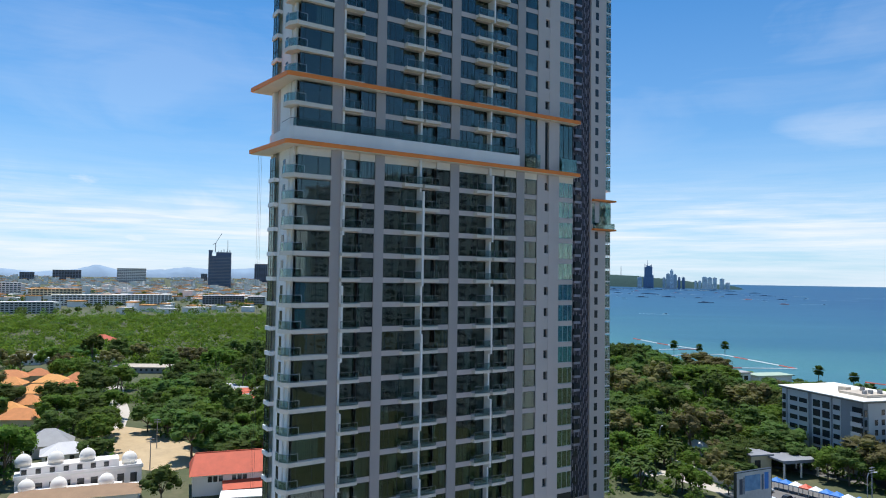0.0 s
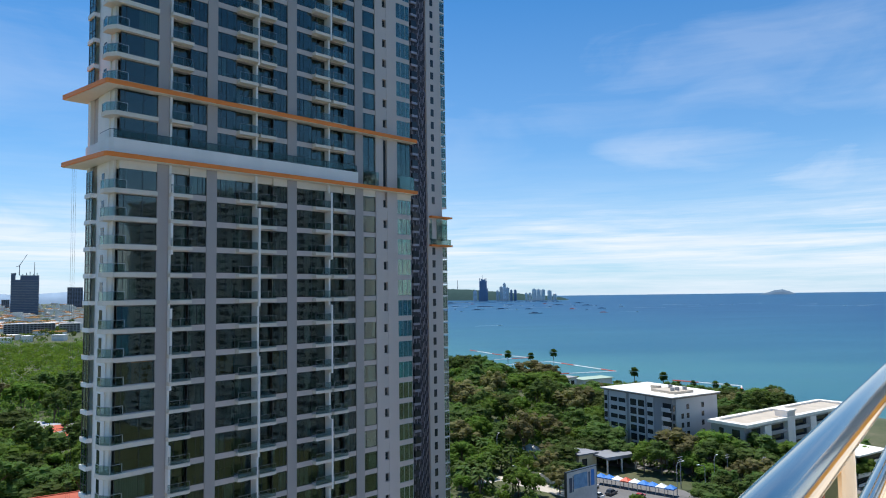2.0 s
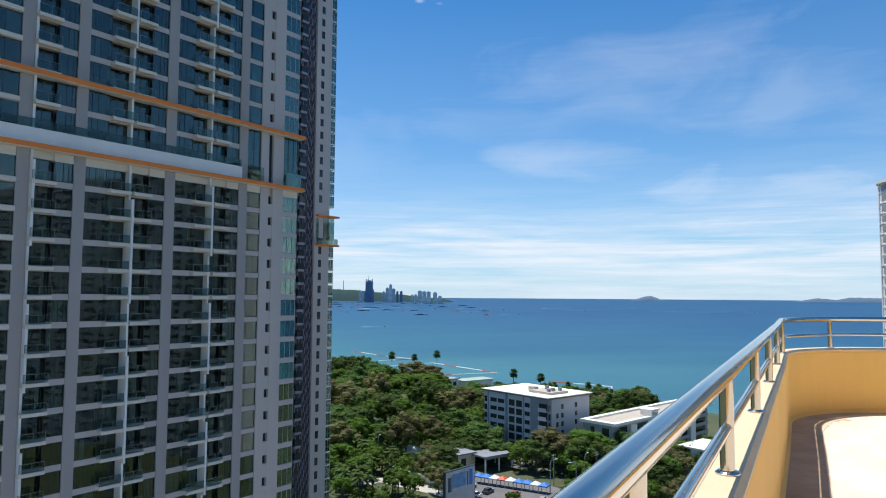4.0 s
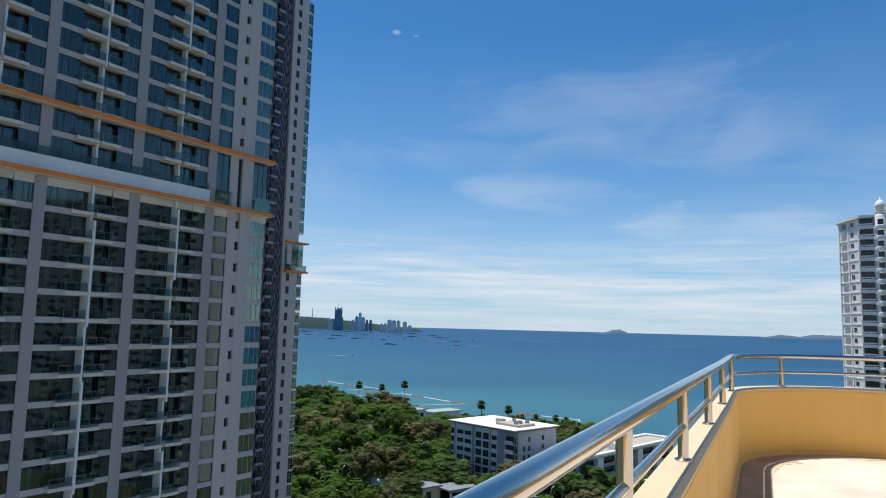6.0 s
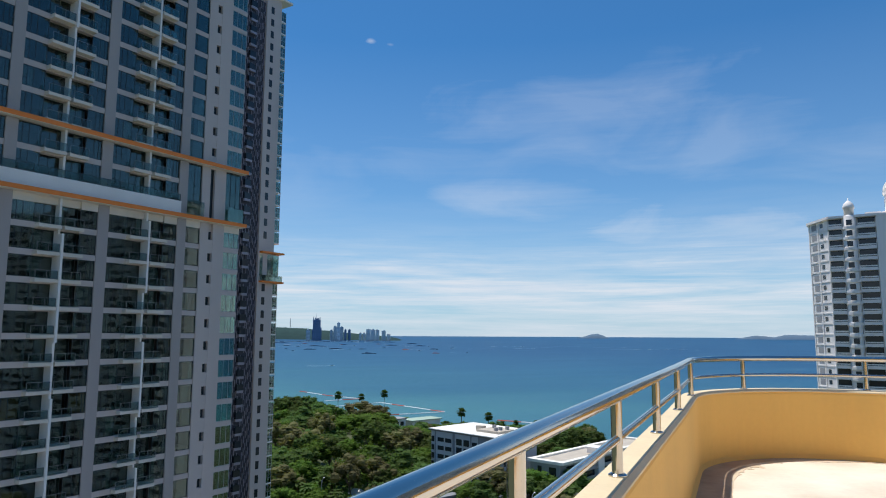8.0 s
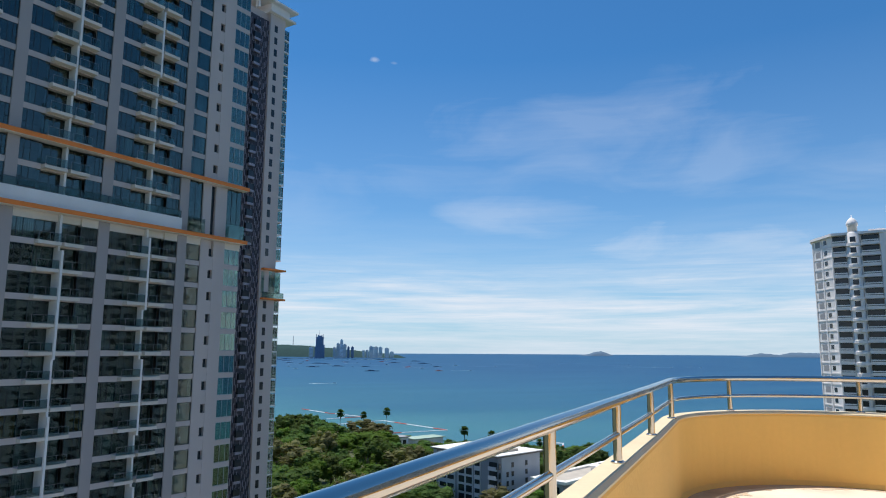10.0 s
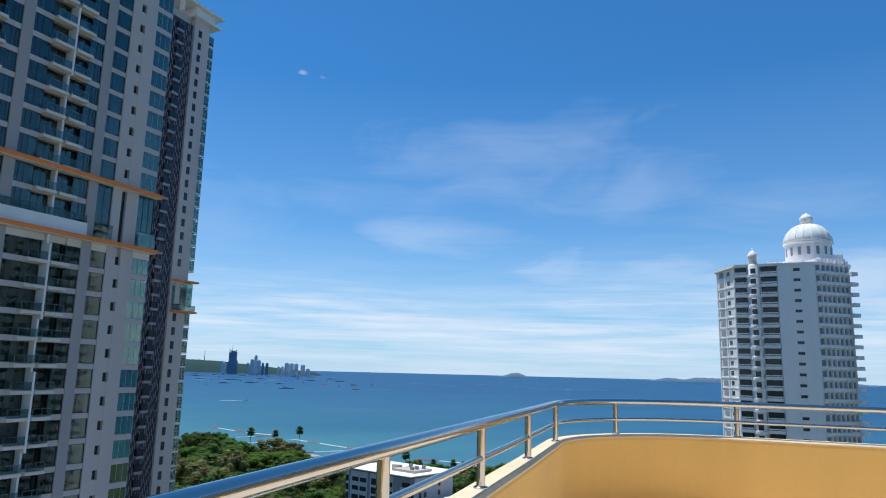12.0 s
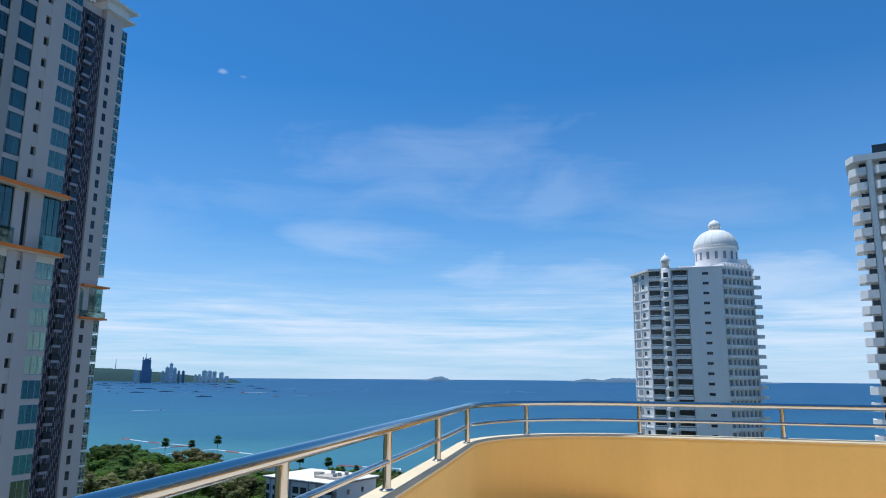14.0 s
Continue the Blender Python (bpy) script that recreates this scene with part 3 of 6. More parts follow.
    for a, b in BALCONY_BAYS:
        w = b - a
        slabs[a] = Geo().box(0, w, 0.12, 1.9, -0.22, 0.16).box(0.0, 0.12, 0.12, 0.9, 0.20, 0.24).mesh("balcony", M_BEIGE)
        gl = Geo().box(0.05, w - 0.05, 0.20, 0.215, 0.22, 1.12)
        balus[a] = (gl.mesh("balustrade", M_BALU), Geo().box(0.03, w - 0.03, 0.18, 0.235, 1.12, 1.17).box(0.03, 0.07, 0.18, 0.235, 0.2, 1.12).box(w - 0.07, w - 0.03, 0.18, 0.235, 0.2, 1.12).box(w / 2 - 0.02, w / 2 + 0.02, 0.18, 0.235, 0.2, 1.12).mesh("handrail", M_RAILGREY))
    rest = Geo()
    for z in BANDS + MID[1:]:
        for a, b in BALCONY_BAYS:
            if SEEN[0] < z < SEEN[1]:
                bal = part("balcony", slabs[a], None, tower, m=at(a, 0.0, z))
                part("balustrade", balus[a][0], None, bal).visible_shadow = False
                part("handrail", balus[a][1], None, bal)
            else:
                rest.box(a, b, 0.12, 1.9, z - 0.28, z + 0.2)
    part("balcony", rest, M_BEIGE, tower, kind="stuff")
    # windows
    H = PITCH - 0.68
    kinds = {}
    for a, b, flip in WINDOW_BAYS:
        x = 0.22 if flip else 0.78
        kinds[a] = (window_mesh(b - a, H, (x, 0.5), ((0.0, x, 0.4),) if flip else ((x, 1.0, 0.4),)).mesh("window", M_FRAME), b - a, 1.12, 0.34)
    for a, b in BALCONY_BAYS:
        kinds[a] = (window_mesh(b - a, PITCH - 0.42, (0.5,), ()).mesh("window", M_FRAME), b - a, 1.72, 0.2)
    kinds[36.1] = (window_mesh(2.4, H, (0.2,), ((0.0, 0.2, 0.4),)).mesh("window", M_FRAME), 2.4, 1.1, 0.36)
    kinds[42.7] = (window_mesh(2.9, H, (0.36, 0.70), ()).mesh("window", M_ALU), 2.9, 1.1, 0.36)
    kinds[1.9] = (window_mesh(4.2, PITCH - 0.6, (0.13, 0.62), ()).mesh("window", M_FRAME), 4.2, 1.1, 0.30)
    pane_of = {k: Geo().box(0.05, w - 0.05, 0.0, 0.012, 0.05, (H if up > 0.25 else PITCH - 0.42) - 0.05).mesh("pane", M_GLASS_T if k == 42.7 else M_GLASS) for k, (_, w, _, up) in kinds.items()}
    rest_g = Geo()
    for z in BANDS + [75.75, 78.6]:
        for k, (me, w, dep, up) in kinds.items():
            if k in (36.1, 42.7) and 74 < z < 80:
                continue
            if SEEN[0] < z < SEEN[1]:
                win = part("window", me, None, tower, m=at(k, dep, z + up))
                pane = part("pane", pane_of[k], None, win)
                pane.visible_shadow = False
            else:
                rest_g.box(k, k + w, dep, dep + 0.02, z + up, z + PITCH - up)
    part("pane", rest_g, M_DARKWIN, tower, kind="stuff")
    # curtains, drawn here and there
    rnd = random.Random(5)
    cur = {}
    for z in BANDS + [75.75, 78.6]:
        if not SEEN[0] < z < SEEN[1]:
            continue
        for k, (me, w, dep, up) in kinds.items():
            if rnd.random() < 0.4:
                wide = rnd.choice((0.22, 0.35, 0.5, 0.8))
                if (k, wide) not in cur:
                    n = max(4, int(wide * w / 0.12))
                    g = Geo()
                    pts = [(wide * w * i / n, 0.05 * (i % 2)) for i in range(n + 1)]
                    h = PITCH - 0.7
                    for p, q in zip(pts, pts[1:]):
                        j = len(g.v)
                        g.v += [(*p, 0), (*q, 0), (*q, h), (*p, h)]
                        g.f.append((j, j + 1, j + 2, j + 3))
                    cur[k, wide] = g.mesh("curtain", M_CURTAIN)
                left = rnd.random() < 0.5
                part("curtain", cur[k, wide], None, tower, m=at(k + (0.05 if left else w * (1 - wide) - 0.05), dep + 0.25, z + 0.3))
    # three flats with orange blinds
    zb = LOW[7]
    for a, w in ((3.6, 2.3), (13.6, 2.2), (21.4, 1.9)):
        part("blind", Geo().box(a, a + w, 1.2, 1.23, zb + 0.35, zb + 2.7), M_CURTAIN_O, tower, "drawn orange blind")
    # the corner: open balconies with slab tips and rails
    tip = Geo().prism([(0.55, 3.0), (0.55, 1.7), (1.25, 0.55), (6.1, 0.75), (6.1, 1.0), (1.9, 1.0), (1.9, 3.0)], -0.26, 0.24).mesh("corner_slab", M_BEIGE)
    gl = Geo().prism([(0.62, 3.0), (0.62, 1.75), (1.30, 0.66), (2.6, 0.74), (2.6, 0.76), (1.31, 0.68), (0.64, 1.76), (0.64, 3.0)], 0.26, 1.2).mesh("balustrade", M_BALU)
    rl = Geo().tube([(0.63, 3.0, 1.22), (0.63, 1.75, 1.22), (1.30, 0.67, 1.22), (2.6, 0.75, 1.22)], 0.035, 6)
    for x, y in ((0.63, 2.9), (0.63, 1.75), (1.30, 0.67), (2.6, 0.75)):
        rl.box(x - 0.03, x + 0.03, y - 0.03, y + 0.03, 0.2, 1.2)
    rl = rl.mesh("handrail", M_ALU)
    for z in BANDS + MID[1:]:
        c = part("corner_balcony", tip, None, tower, m=at(0, 0, z))
        part("balustrade", gl, None, c)
        part("handrail", rl, None, c)
    # flank: white wall, slots, glazed ends
    for q in ((1.45, 1.9, 3.0, 6.6, 0, top), (1.6, 1.9, 1.9, 2.99, 0, top), (1.25, 1.69, 8.6, 9.4, 0, top)):
        part("wall", Geo().box(*q), M_WHITE2, tower)
    fs = Geo().box(1.40, 1.46, 4.2, 5.0, 0.6, 2.3).mesh("slot_window", M_DARKWIN)
    fb = Geo().box(0.75, 1.7, 6.6, 8.6, -0.25, 0.25).mesh("floor_band", M_WHITE2)
    fg = Geo().box(0.95, 1.0, 6.6, 8.6, 0.25, PITCH - 0.25).mesh("pane", M_GLASS_T)
    ff = Geo().box(0.92, 1.02, 6.6, 6.7, 0.25, PITCH - 0.25).box(0.92, 1.02, 8.5, 8.6, 0.25, PITCH - 0.25).box(0.92, 1.02, 7.5, 7.6, 0.25, PITCH - 0.25).box(0.92, 1.02, 6.7, 8.5, 1.2, 1.27).mesh("window", M_FRAME)
    for z in BANDS:
        if SEEN[0] < z < SEEN[1]:
            part("slot_window", fs, None, tower, m=at(0, 0, z))
        part("floor_band", fb, None, tower, m=at(0, 0, z))
        w = part("window", ff, None, tower, m=at(0, 0, z))
        part("pane", fg, None, w)
    # the two orange canopies, with pale undersides
    for z, white in ((73.66, True), (81.72, False)):
        outer = [(-1.25, 10.6), (0.0, 0.3), (0.25, 0), (46.15, 0), (46.15, 1.6), (1.5, 1.6), (1.5, 10.6)]
        c = part("canopy", Geo().prism([(x, y) for x, y in outer], z - 0.12, z + 0.38), M_ORANGE, tower, "orange edged canopy slab")
        inner = [(-1.08, 10.5), (0.12, 0.36), (0.32, 0.12), (46.0, 0.12), (46.0, 1.6), (1.5, 1.6), (1.5, 10.5)]
        part("soffit", Geo().prism(inner, z - 0.20, z - 0.124), M_BEIGE, c)
    # white band over the lower canopy
    part("parapet_band", Geo().prism([(0.75, 8.5), (0.75, 1.0), (1.1, 0.55), (34.9, 0.55), (34.9, 1.9), (1.5, 1.9), (1.5, 8.5)], 74.03, 75.75), M_WHITE2, tower, "broad white band over the lower canopy")
    g = Geo().tube([(0.8, 4.0, 76.7), (0.8, 1.0, 76.7), (1.1, 0.62, 76.7), (34.8, 0.62, 76.7)], 0.03, 6)
    for i in range(20):
        g.box(1.1 + i * 1.77, 1.15 + i * 1.77, 0.6, 0.65, 75.75, 76.7)
    part("handrail", g, M_FRAME, tower)
    part("balustrade", Geo().box(1.1, 34.8, 0.63, 0.645, 75.75, 76.68), M_BALU, tower).visible_shadow = False
    part("floor_band", Geo().box(1.9, 34.7, 1.03, 1.88, 78.27, 78.93), M_WHITE, tower)
    # tall glazing between the canopies on the far end
    for k, w in ((36.1, 2.4), (42.7, 2.9)):
        win = part("window", window_mesh(w, 7.4, (0.5,) if w < 2.6 else (0.36, 0.7), ((0, 1, 0.3),)).mesh("window", M_FRAME), None, tower, m=at(k, 1.15, 74.1))
        part("pane", Geo().box(0.05, w - 0.05, 0, 0.012, 0.05, 7.3), M_GLASS, win).visible_shadow = False
        part("balustrade", Geo().box(0, w, -0.9, -0.885, 0, 2.0), M_BALU, win).visible_shadow = False
    part("slot_window", Geo().box(39.9, 40.7, 1.30, 1.36, 74.2, 81.4), M_DARKWIN, tower)
    # hanging ropes of a cleaning cradle
    for y in (9.9, 10.6, 11.3):
        part("rope", Geo().tube([(0.2, y, 73.6), (0.25, y, 30)], 0.012, 5), M_FRAME, tower)


build_tower()


def build_wing():
    wing = thing("rear_tower", "rear tower with a dark slatted screen, pale walls and teal balconies", "apartment building", m=TOWER)
    top = 140.2
    part("wall", Geo().box(70, 81.0, 42, 58, 0, top), M_WHITE, wing)
    part("wall", Geo().box(81.0, 88.5, 43.2, 58, 0, top), M_WHITE, wing)
    part("wall", Geo().box(88.5, 93.4, 42, 58, 0, top), M_WHITE, wing)
    part("screen_backing", Geo().box(81.0, 88.5, 42.5, 42.7, 8, top - 2.2), M_SCREEN, wing, "dark purple-grey screen wall")
    rnd = random.Random(3)
    g = Geo()
    cols = 16
    for c in range(cols):
        x = 81.3 + c * 0.46
        z = 8.0 + (c % 3) * 0.9
        while z < top - 4:
            h = 1.55
            if not (83.7 < x < 85.0 and (z % PITCH) < 1.6):
                g.box(x, x + 0.11, 42.25, 42.38, z, z + h)
            z += h + 0.95 + 0.3 * rnd.random()
    part("slat", g, M_SLAT, wing, kind="stuff")
    g = Geo()
    for i in range(42):
        g.box(83.6, 85.1, 42.3, 42.49, 8 + i * PITCH, 9.6 + i * PITCH)
    part("slot_window", g, M_DARKWIN, wing, kind="stuff")
    ledge = Geo().box(83.4, 85.3, 41.75, 42.24, -0.55, 0.0).mesh("ledge", M_SLAT)
    nook = Geo().box(83.5, 85.2, 41.8, 42.24, 0.0, 1.35).mesh("slot_window", M_DARKWIN)
    for i in range(4, 42):
        part("ledge", ledge, None, wing, m=at(0, 0, 8 + i * PITCH))
        part("slot_window", nook, None, wing, m=at(0, 0, 8.01 + i * PITCH))
    sw = Geo().box(89.9, 90.9, 41.97, 42.1, 0, 1.75).mesh("slot_window", M_DARKWIN)
    rl = Geo().box(93.4, 95.0, 42.0, 45, -0.16, 0.16).mesh("balcony", M_WHITE2)
    bg = Geo().prism([(93.4, 42.05), (94.9, 42.05), (94.9, 45), (94.87, 45), (94.87, 42.08), (93.4, 42.08)], 0.16, 2.6).mesh("balustrade", M_GLASS_T)
    bf = Geo().lattice([93.4, 94.05, 94.12, 94.84, 94.94], [0.16, 1.25, 1.32, 2.9], lambda i, j: i in (1, 3) or j == 1, 42.0, 42.04).mesh("handrail", M_ALU)
    for i in range(44):
        z = 8.0 + i * PITCH
        if z > top - 3:
            break
        if not 69.0 < z < 76.5:
            part("slot_window", sw, None, wing, m=at(0, 0, z + 0.7))
            b = part("balcony", rl, None, wing, m=at(0, 0, z))
            part("balustrade", bg, None, b)
            part("handrail", bf, None, b)
    for z in (69.75, 76.7):
        part("canopy", Geo().box(88.9, 96.0, 41.0, 46, z - 0.1, z + 0.3), M_ORANGE, wing, "orange canopy slab")
    for q in ((89.0, 89.9, 41.95, 42.05, 71.2, 76.2), (91.4, 95.0, 41.9, 42.0, 71.2, 76.4)):
        part("window", Geo().box(*q), M_GLASS_T, wing)
    part("parapet_band", Geo().box(88.9, 95.6, 41.2, 41.5, 70.06, 71.4), M_BALU, wing)
    roof = part("roof", Geo().box(80.5, 96.6, 40.6, 58.5, top + 2.6, top + 3.1), M_WHITE2, wing, "pale roof crown with an overhanging slab")
    part("roof_slab", Geo().box(87.8, 96.2, 41.0, 58, top, top + 0.5), M_WHITE2, roof)
    part("roof_house", Geo().box(88.5, 94.8, 42, 57, top + 0.5, top + 2.6), M_WHITE2, roof)
    for x in (81, 84.5):
        part("post", Geo().box(x, x + 0.5, 42, 43, top, top + 2.6), M_WHITE2, roof)


build_wing()


# ---- plants ----
def leaf_cloud(rng, centres, radii, per, size, squash=0.8, core=0.72):
    """Loose leaves round clump centres, facing outwards and up; an array (n, 4, 3)."""
    c = np.repeat(np.asarray(centres, float), per, axis=0)
    r = np.repeat(np.asarray(radii, float), per)
    n = len(c)
    d = rng.normal(size=(n, 3))
    d /= np.linalg.norm(d, axis=1)[:, None]
    p = c + d * (r * (core + (1 - core) * rng.random(n) ** 0.5))[:, None] * np.array([1, 1, squash])
    nrm = d + rng.normal(size=(n, 3)) * 0.42 + np.array([0, 0, 0.25])
    nrm /= np.linalg.norm(nrm, axis=1)[:, None]
    t = np.cross(nrm, rng.normal(size=(n, 3)))
    t /= np.linalg.norm(t, axis=1)[:, None]
    b = np.cross(nrm, t)
    s = (size * (0.6 + 0.8 * rng.random(n)))[:, None]
    return np.stack([p - t * s * 0.5, p + b * s * 0.32, p + t * s * 0.5, p - b * s * 0.32], axis=1)


def crown_clumps(rng, rx, rz, zc, n):
    """Uneven clumps over an upper ellipsoid, with gaps."""
    d = rng.normal(size=(n, 3))
    d /= np.linalg.norm(d, axis=1)[:, None]
    d[:, 2] = np.where(d[:, 2] < -0.25, -d[:, 2], d[:, 2])
    k = 0.55 + 0.5 * rng.random(n)
    return d * k[:, None] * np.array([rx, rx, rz]) + np.array([0, 0, zc])


def crown_cores(rng, centres, radii, squash=0.8):
    """Uneven inner masses of the clumps, so that a crown is dense."""
    g = Geo()
    for (x, y, z), r in zip(centres, radii):
        k = len(g.v)
        n = 7
        rings = ((0.62, -0.62), (0.98, -0.05), (0.78, 0.55))
        g.v.append((x, y, z - r * squash * 0.9))
        for q, h in rings:
            t = rng.random() * 6.28
            g.v += [(x + r * q * (0.8 + 0.4 * rng.random()) * math.cos(t + 6.2832 * i / n), y + r * q * (0.8 + 0.4 * rng.random()) * math.sin(t + 6.2832 * i / n), z + r * squash * (h + 0.25 * (rng.random() - 0.5))) for i in range(n)]
        g.v.append((x, y, z + r * squash * 0.92))
        for i in range(n):
            j = (i + 1) % n
            g.f.append((k, k + 1 + j, k + 1 + i))
            for m in (0, 1):
                g.f.append((k + 1 + m * n + i, k + 1 + m * n + j, k + 1 + (m + 1) * n + j, k + 1 + (m + 1) * n + i))
            g.f.append((k + 1 + 2 * n + i, k + 1 + 2 * n + j, k + 1 + 3 * n))
    return g


def tree_proto(name, seed, label, mat, rx, rz, zc, clumps, per, size, trunk=0.28, category="tree"):
    rng = np.random.default_rng(seed)
    tree = thing(name, label, category, "trees of the wood and gardens")
    cl = crown_clumps(rng, rx, rz, zc, clumps)
    g = Geo().tube([(0, 0, -0.3), (0.1, 0.05, zc * 0.35), (0.0, 0.15, zc * 0.7), (0.05, 0.1, zc)], [trunk, trunk * 0.8, trunk * 0.6, trunk * 0.3], 7)
    for i in range(6):
        e = cl[i]
        g.tube([(0, 0.1, zc * 0.5), (e[0] * 0.5, e[1] * 0.5, (zc * 0.6 + e[2]) / 2), tuple(e)], [trunk * 0.45, trunk * 0.3, 0.05], 5)
    part("trunk", g, M_TRUNK, tree)
    radii = rx * (0.2 + 0.2 * rng.random(clumps))
    crown = crown_cores(rng, cl, radii * 0.74, 0.95)
    part("crown", crown.quads(leaf_cloud(rng, cl, radii, per, size, 0.95, 0.62)), mat, tree)
    return tree


def palm_proto(name, seed, label, tall, fronds, reach, fan):
    rng = np.random.default_rng(seed)
    tree = thing(name, label, "palm tree", "palms")
    part("trunk", Geo().tube([(0, 0, -0.3), (0.12, 0, tall * 0.4), (0.05, 0.05, tall * 0.75), (0, 0, tall)], [0.26, 0.2, 0.17, 0.14], 7), M_TRUNK, tree)
    g = Geo()
    for i in range(fronds):
        a = 2.4 * i + rng.random() * 0.3
        e = rng.uniform(-1.0, 1.4) if fan else rng.uniform(-0.4, 1.2)
        L = reach * rng.uniform(0.8, 1.1)
        out = np.array([math.cos(a) * math.cos(e), math.sin(a) * math.cos(e), math.sin(e)])
        side = np.array([-math.sin(a), math.cos(a), 0])
        droop = 0.15 if fan else 0.55
        base = np.array([0, 0, tall])
        pts = [base + out * L * k + np.array([0, 0, -droop * L * k * k]) for k in (0.15, 0.45, 0.75, 1.0)]
        wid = [0.06, 0.55, 0.75, 0.15] if fan else [0.1, 0.42, 0.36, 0.04]
        for (p, w), (q, x) in zip(list(zip(pts, wid))[:-1], list(zip(pts, wid))[1:]):
            k = len(g.v)
            g.v += [tuple(p - side * w * reach / 2.2), tuple(p + side * w * reach / 2.2), tuple(q + side * x * reach / 2.2), tuple(q - side * x * reach / 2.2)]
            g.f.append((k, k + 1, k + 2, k + 3))
    part("crown", g, M_LEAFP, tree)
    return tree


PROTOS = [
    tree_proto("broadleaf_tree", 1, "broad green leafy tree with an uneven crown", M_LEAF, 4.6, 3.4, 6.2, 38, 50, 0.4),
    tree_proto("broadleaf_tree", 2, "tall dark green leafy tree among others", M_LEAF, 3.9, 4.2, 7.2, 38, 50, 0.4),
    tree_proto("broadleaf_tree", 3, "wide low green leafy tree with open gaps", M_LEAF, 5.4, 2.7, 5.2, 40, 50, 0.4),
    tree_proto("bright_tree", 4, "bright green leafy tree in full leaf", M_LEAFB, 4.6, 3.0, 5.6, 36, 50, 0.4),
    tree_proto("dry_tree", 5, "brownish half-dry leafy tree with thin foliage", M_LEAFD, 4.8, 3.2, 5.8, 28, 38, 0.42),
    tree_proto("shrub", 6, "low green garden shrub with dense leaves", M_LEAFB, 2.0, 1.3, 1.2, 16, 30, 0.5, 0.1, "shrub"),
]
PALMS = [
    palm_proto("sugar_palm", 11, "sugar palm with a round tuft of fan leaves", 11.5, 70, 2.3, True),
    palm_proto("coconut_palm", 12, "garden palm with drooping feathery fronds", 6.0, 22, 2.9, False),
]
used = set()


def plant(proto, x, y, z, yaw, s, sz=None):
    m = at(x, y, z, yaw) @ Matrix.Diagonal((s, s, sz or s, 1))
    if proto not in used:
        used.add(proto)
        proto.matrix_world = m
        return proto
    ob = copy_thing(proto, Matrix.Identity(4))
    ob.matrix_basis = m
    return ob


def polar(az, r):
    """Plan point r metres off, az degrees to the left of straight ahead."""
    return (-math.sin(radians(az)) * r, math.cos(radians(az)) * r)


CLEAR = [  # plan circles that stay free of trees: x, y, radius
    (-110, 202, 15), (-124, 216, 11), (-140, 240, 9), (-150, 255, 8), (-160, 270, 8), (-172, 288, 8), (-104, 165, 17), (-118, 158, 14), (-92, 172, 12), (-100, 148, 14), (-85, 142, 14),
    (-74, 174, 15), (-88, 190, 9), (-136, 194, 12), (-202, 274, 14), (-172, 224, 12), (-214, 300, 14), (-240, 308, 14), (-206, 365, 16), (-280, 388, 20), (-130, 304, 10), (-114, 288, 10), (-122, 296, 10),
    (105, 230, 21), (96, 236, 15), (140, 214, 18), (125, 207, 12), (160, 226, 16), (58, 174, 13), (78, 188, 16), (72, 196, 13), (81, 208, 7), (71, 212, 6), (59, 226, 4), (92, 354, 22), (106, 402, 14), (50, 305, 15), (10, 105, 50),
    (42, 200, 7), (50, 196, 8), (84, 178, 12), (0, 0, 30), (140, 400, 16), (122, 392, 12),
]
for cx, cy, cr in ((-202, 274, 12), (-172, 224, 10), (-214, 300, 12), (-240, 308, 12), (-206, 365, 14), (-280, 388, 16), (-123, 296, 13), (-110, 202, 10), (-136, 192, 10), (-152, 258, 7), (-170, 286, 7)):
    for back in (18, 34):
        k = 1 - back / math.hypot(cx, cy)
        CLEAR.append((cx * k, cy * k, cr))


def free(x, y, pad=0.0):
    return shore_gap(x, y) < -24 and all((x - a) ** 2 + (y - b) ** 2 > (r + pad) ** 2 for a, b, r in CLEAR)


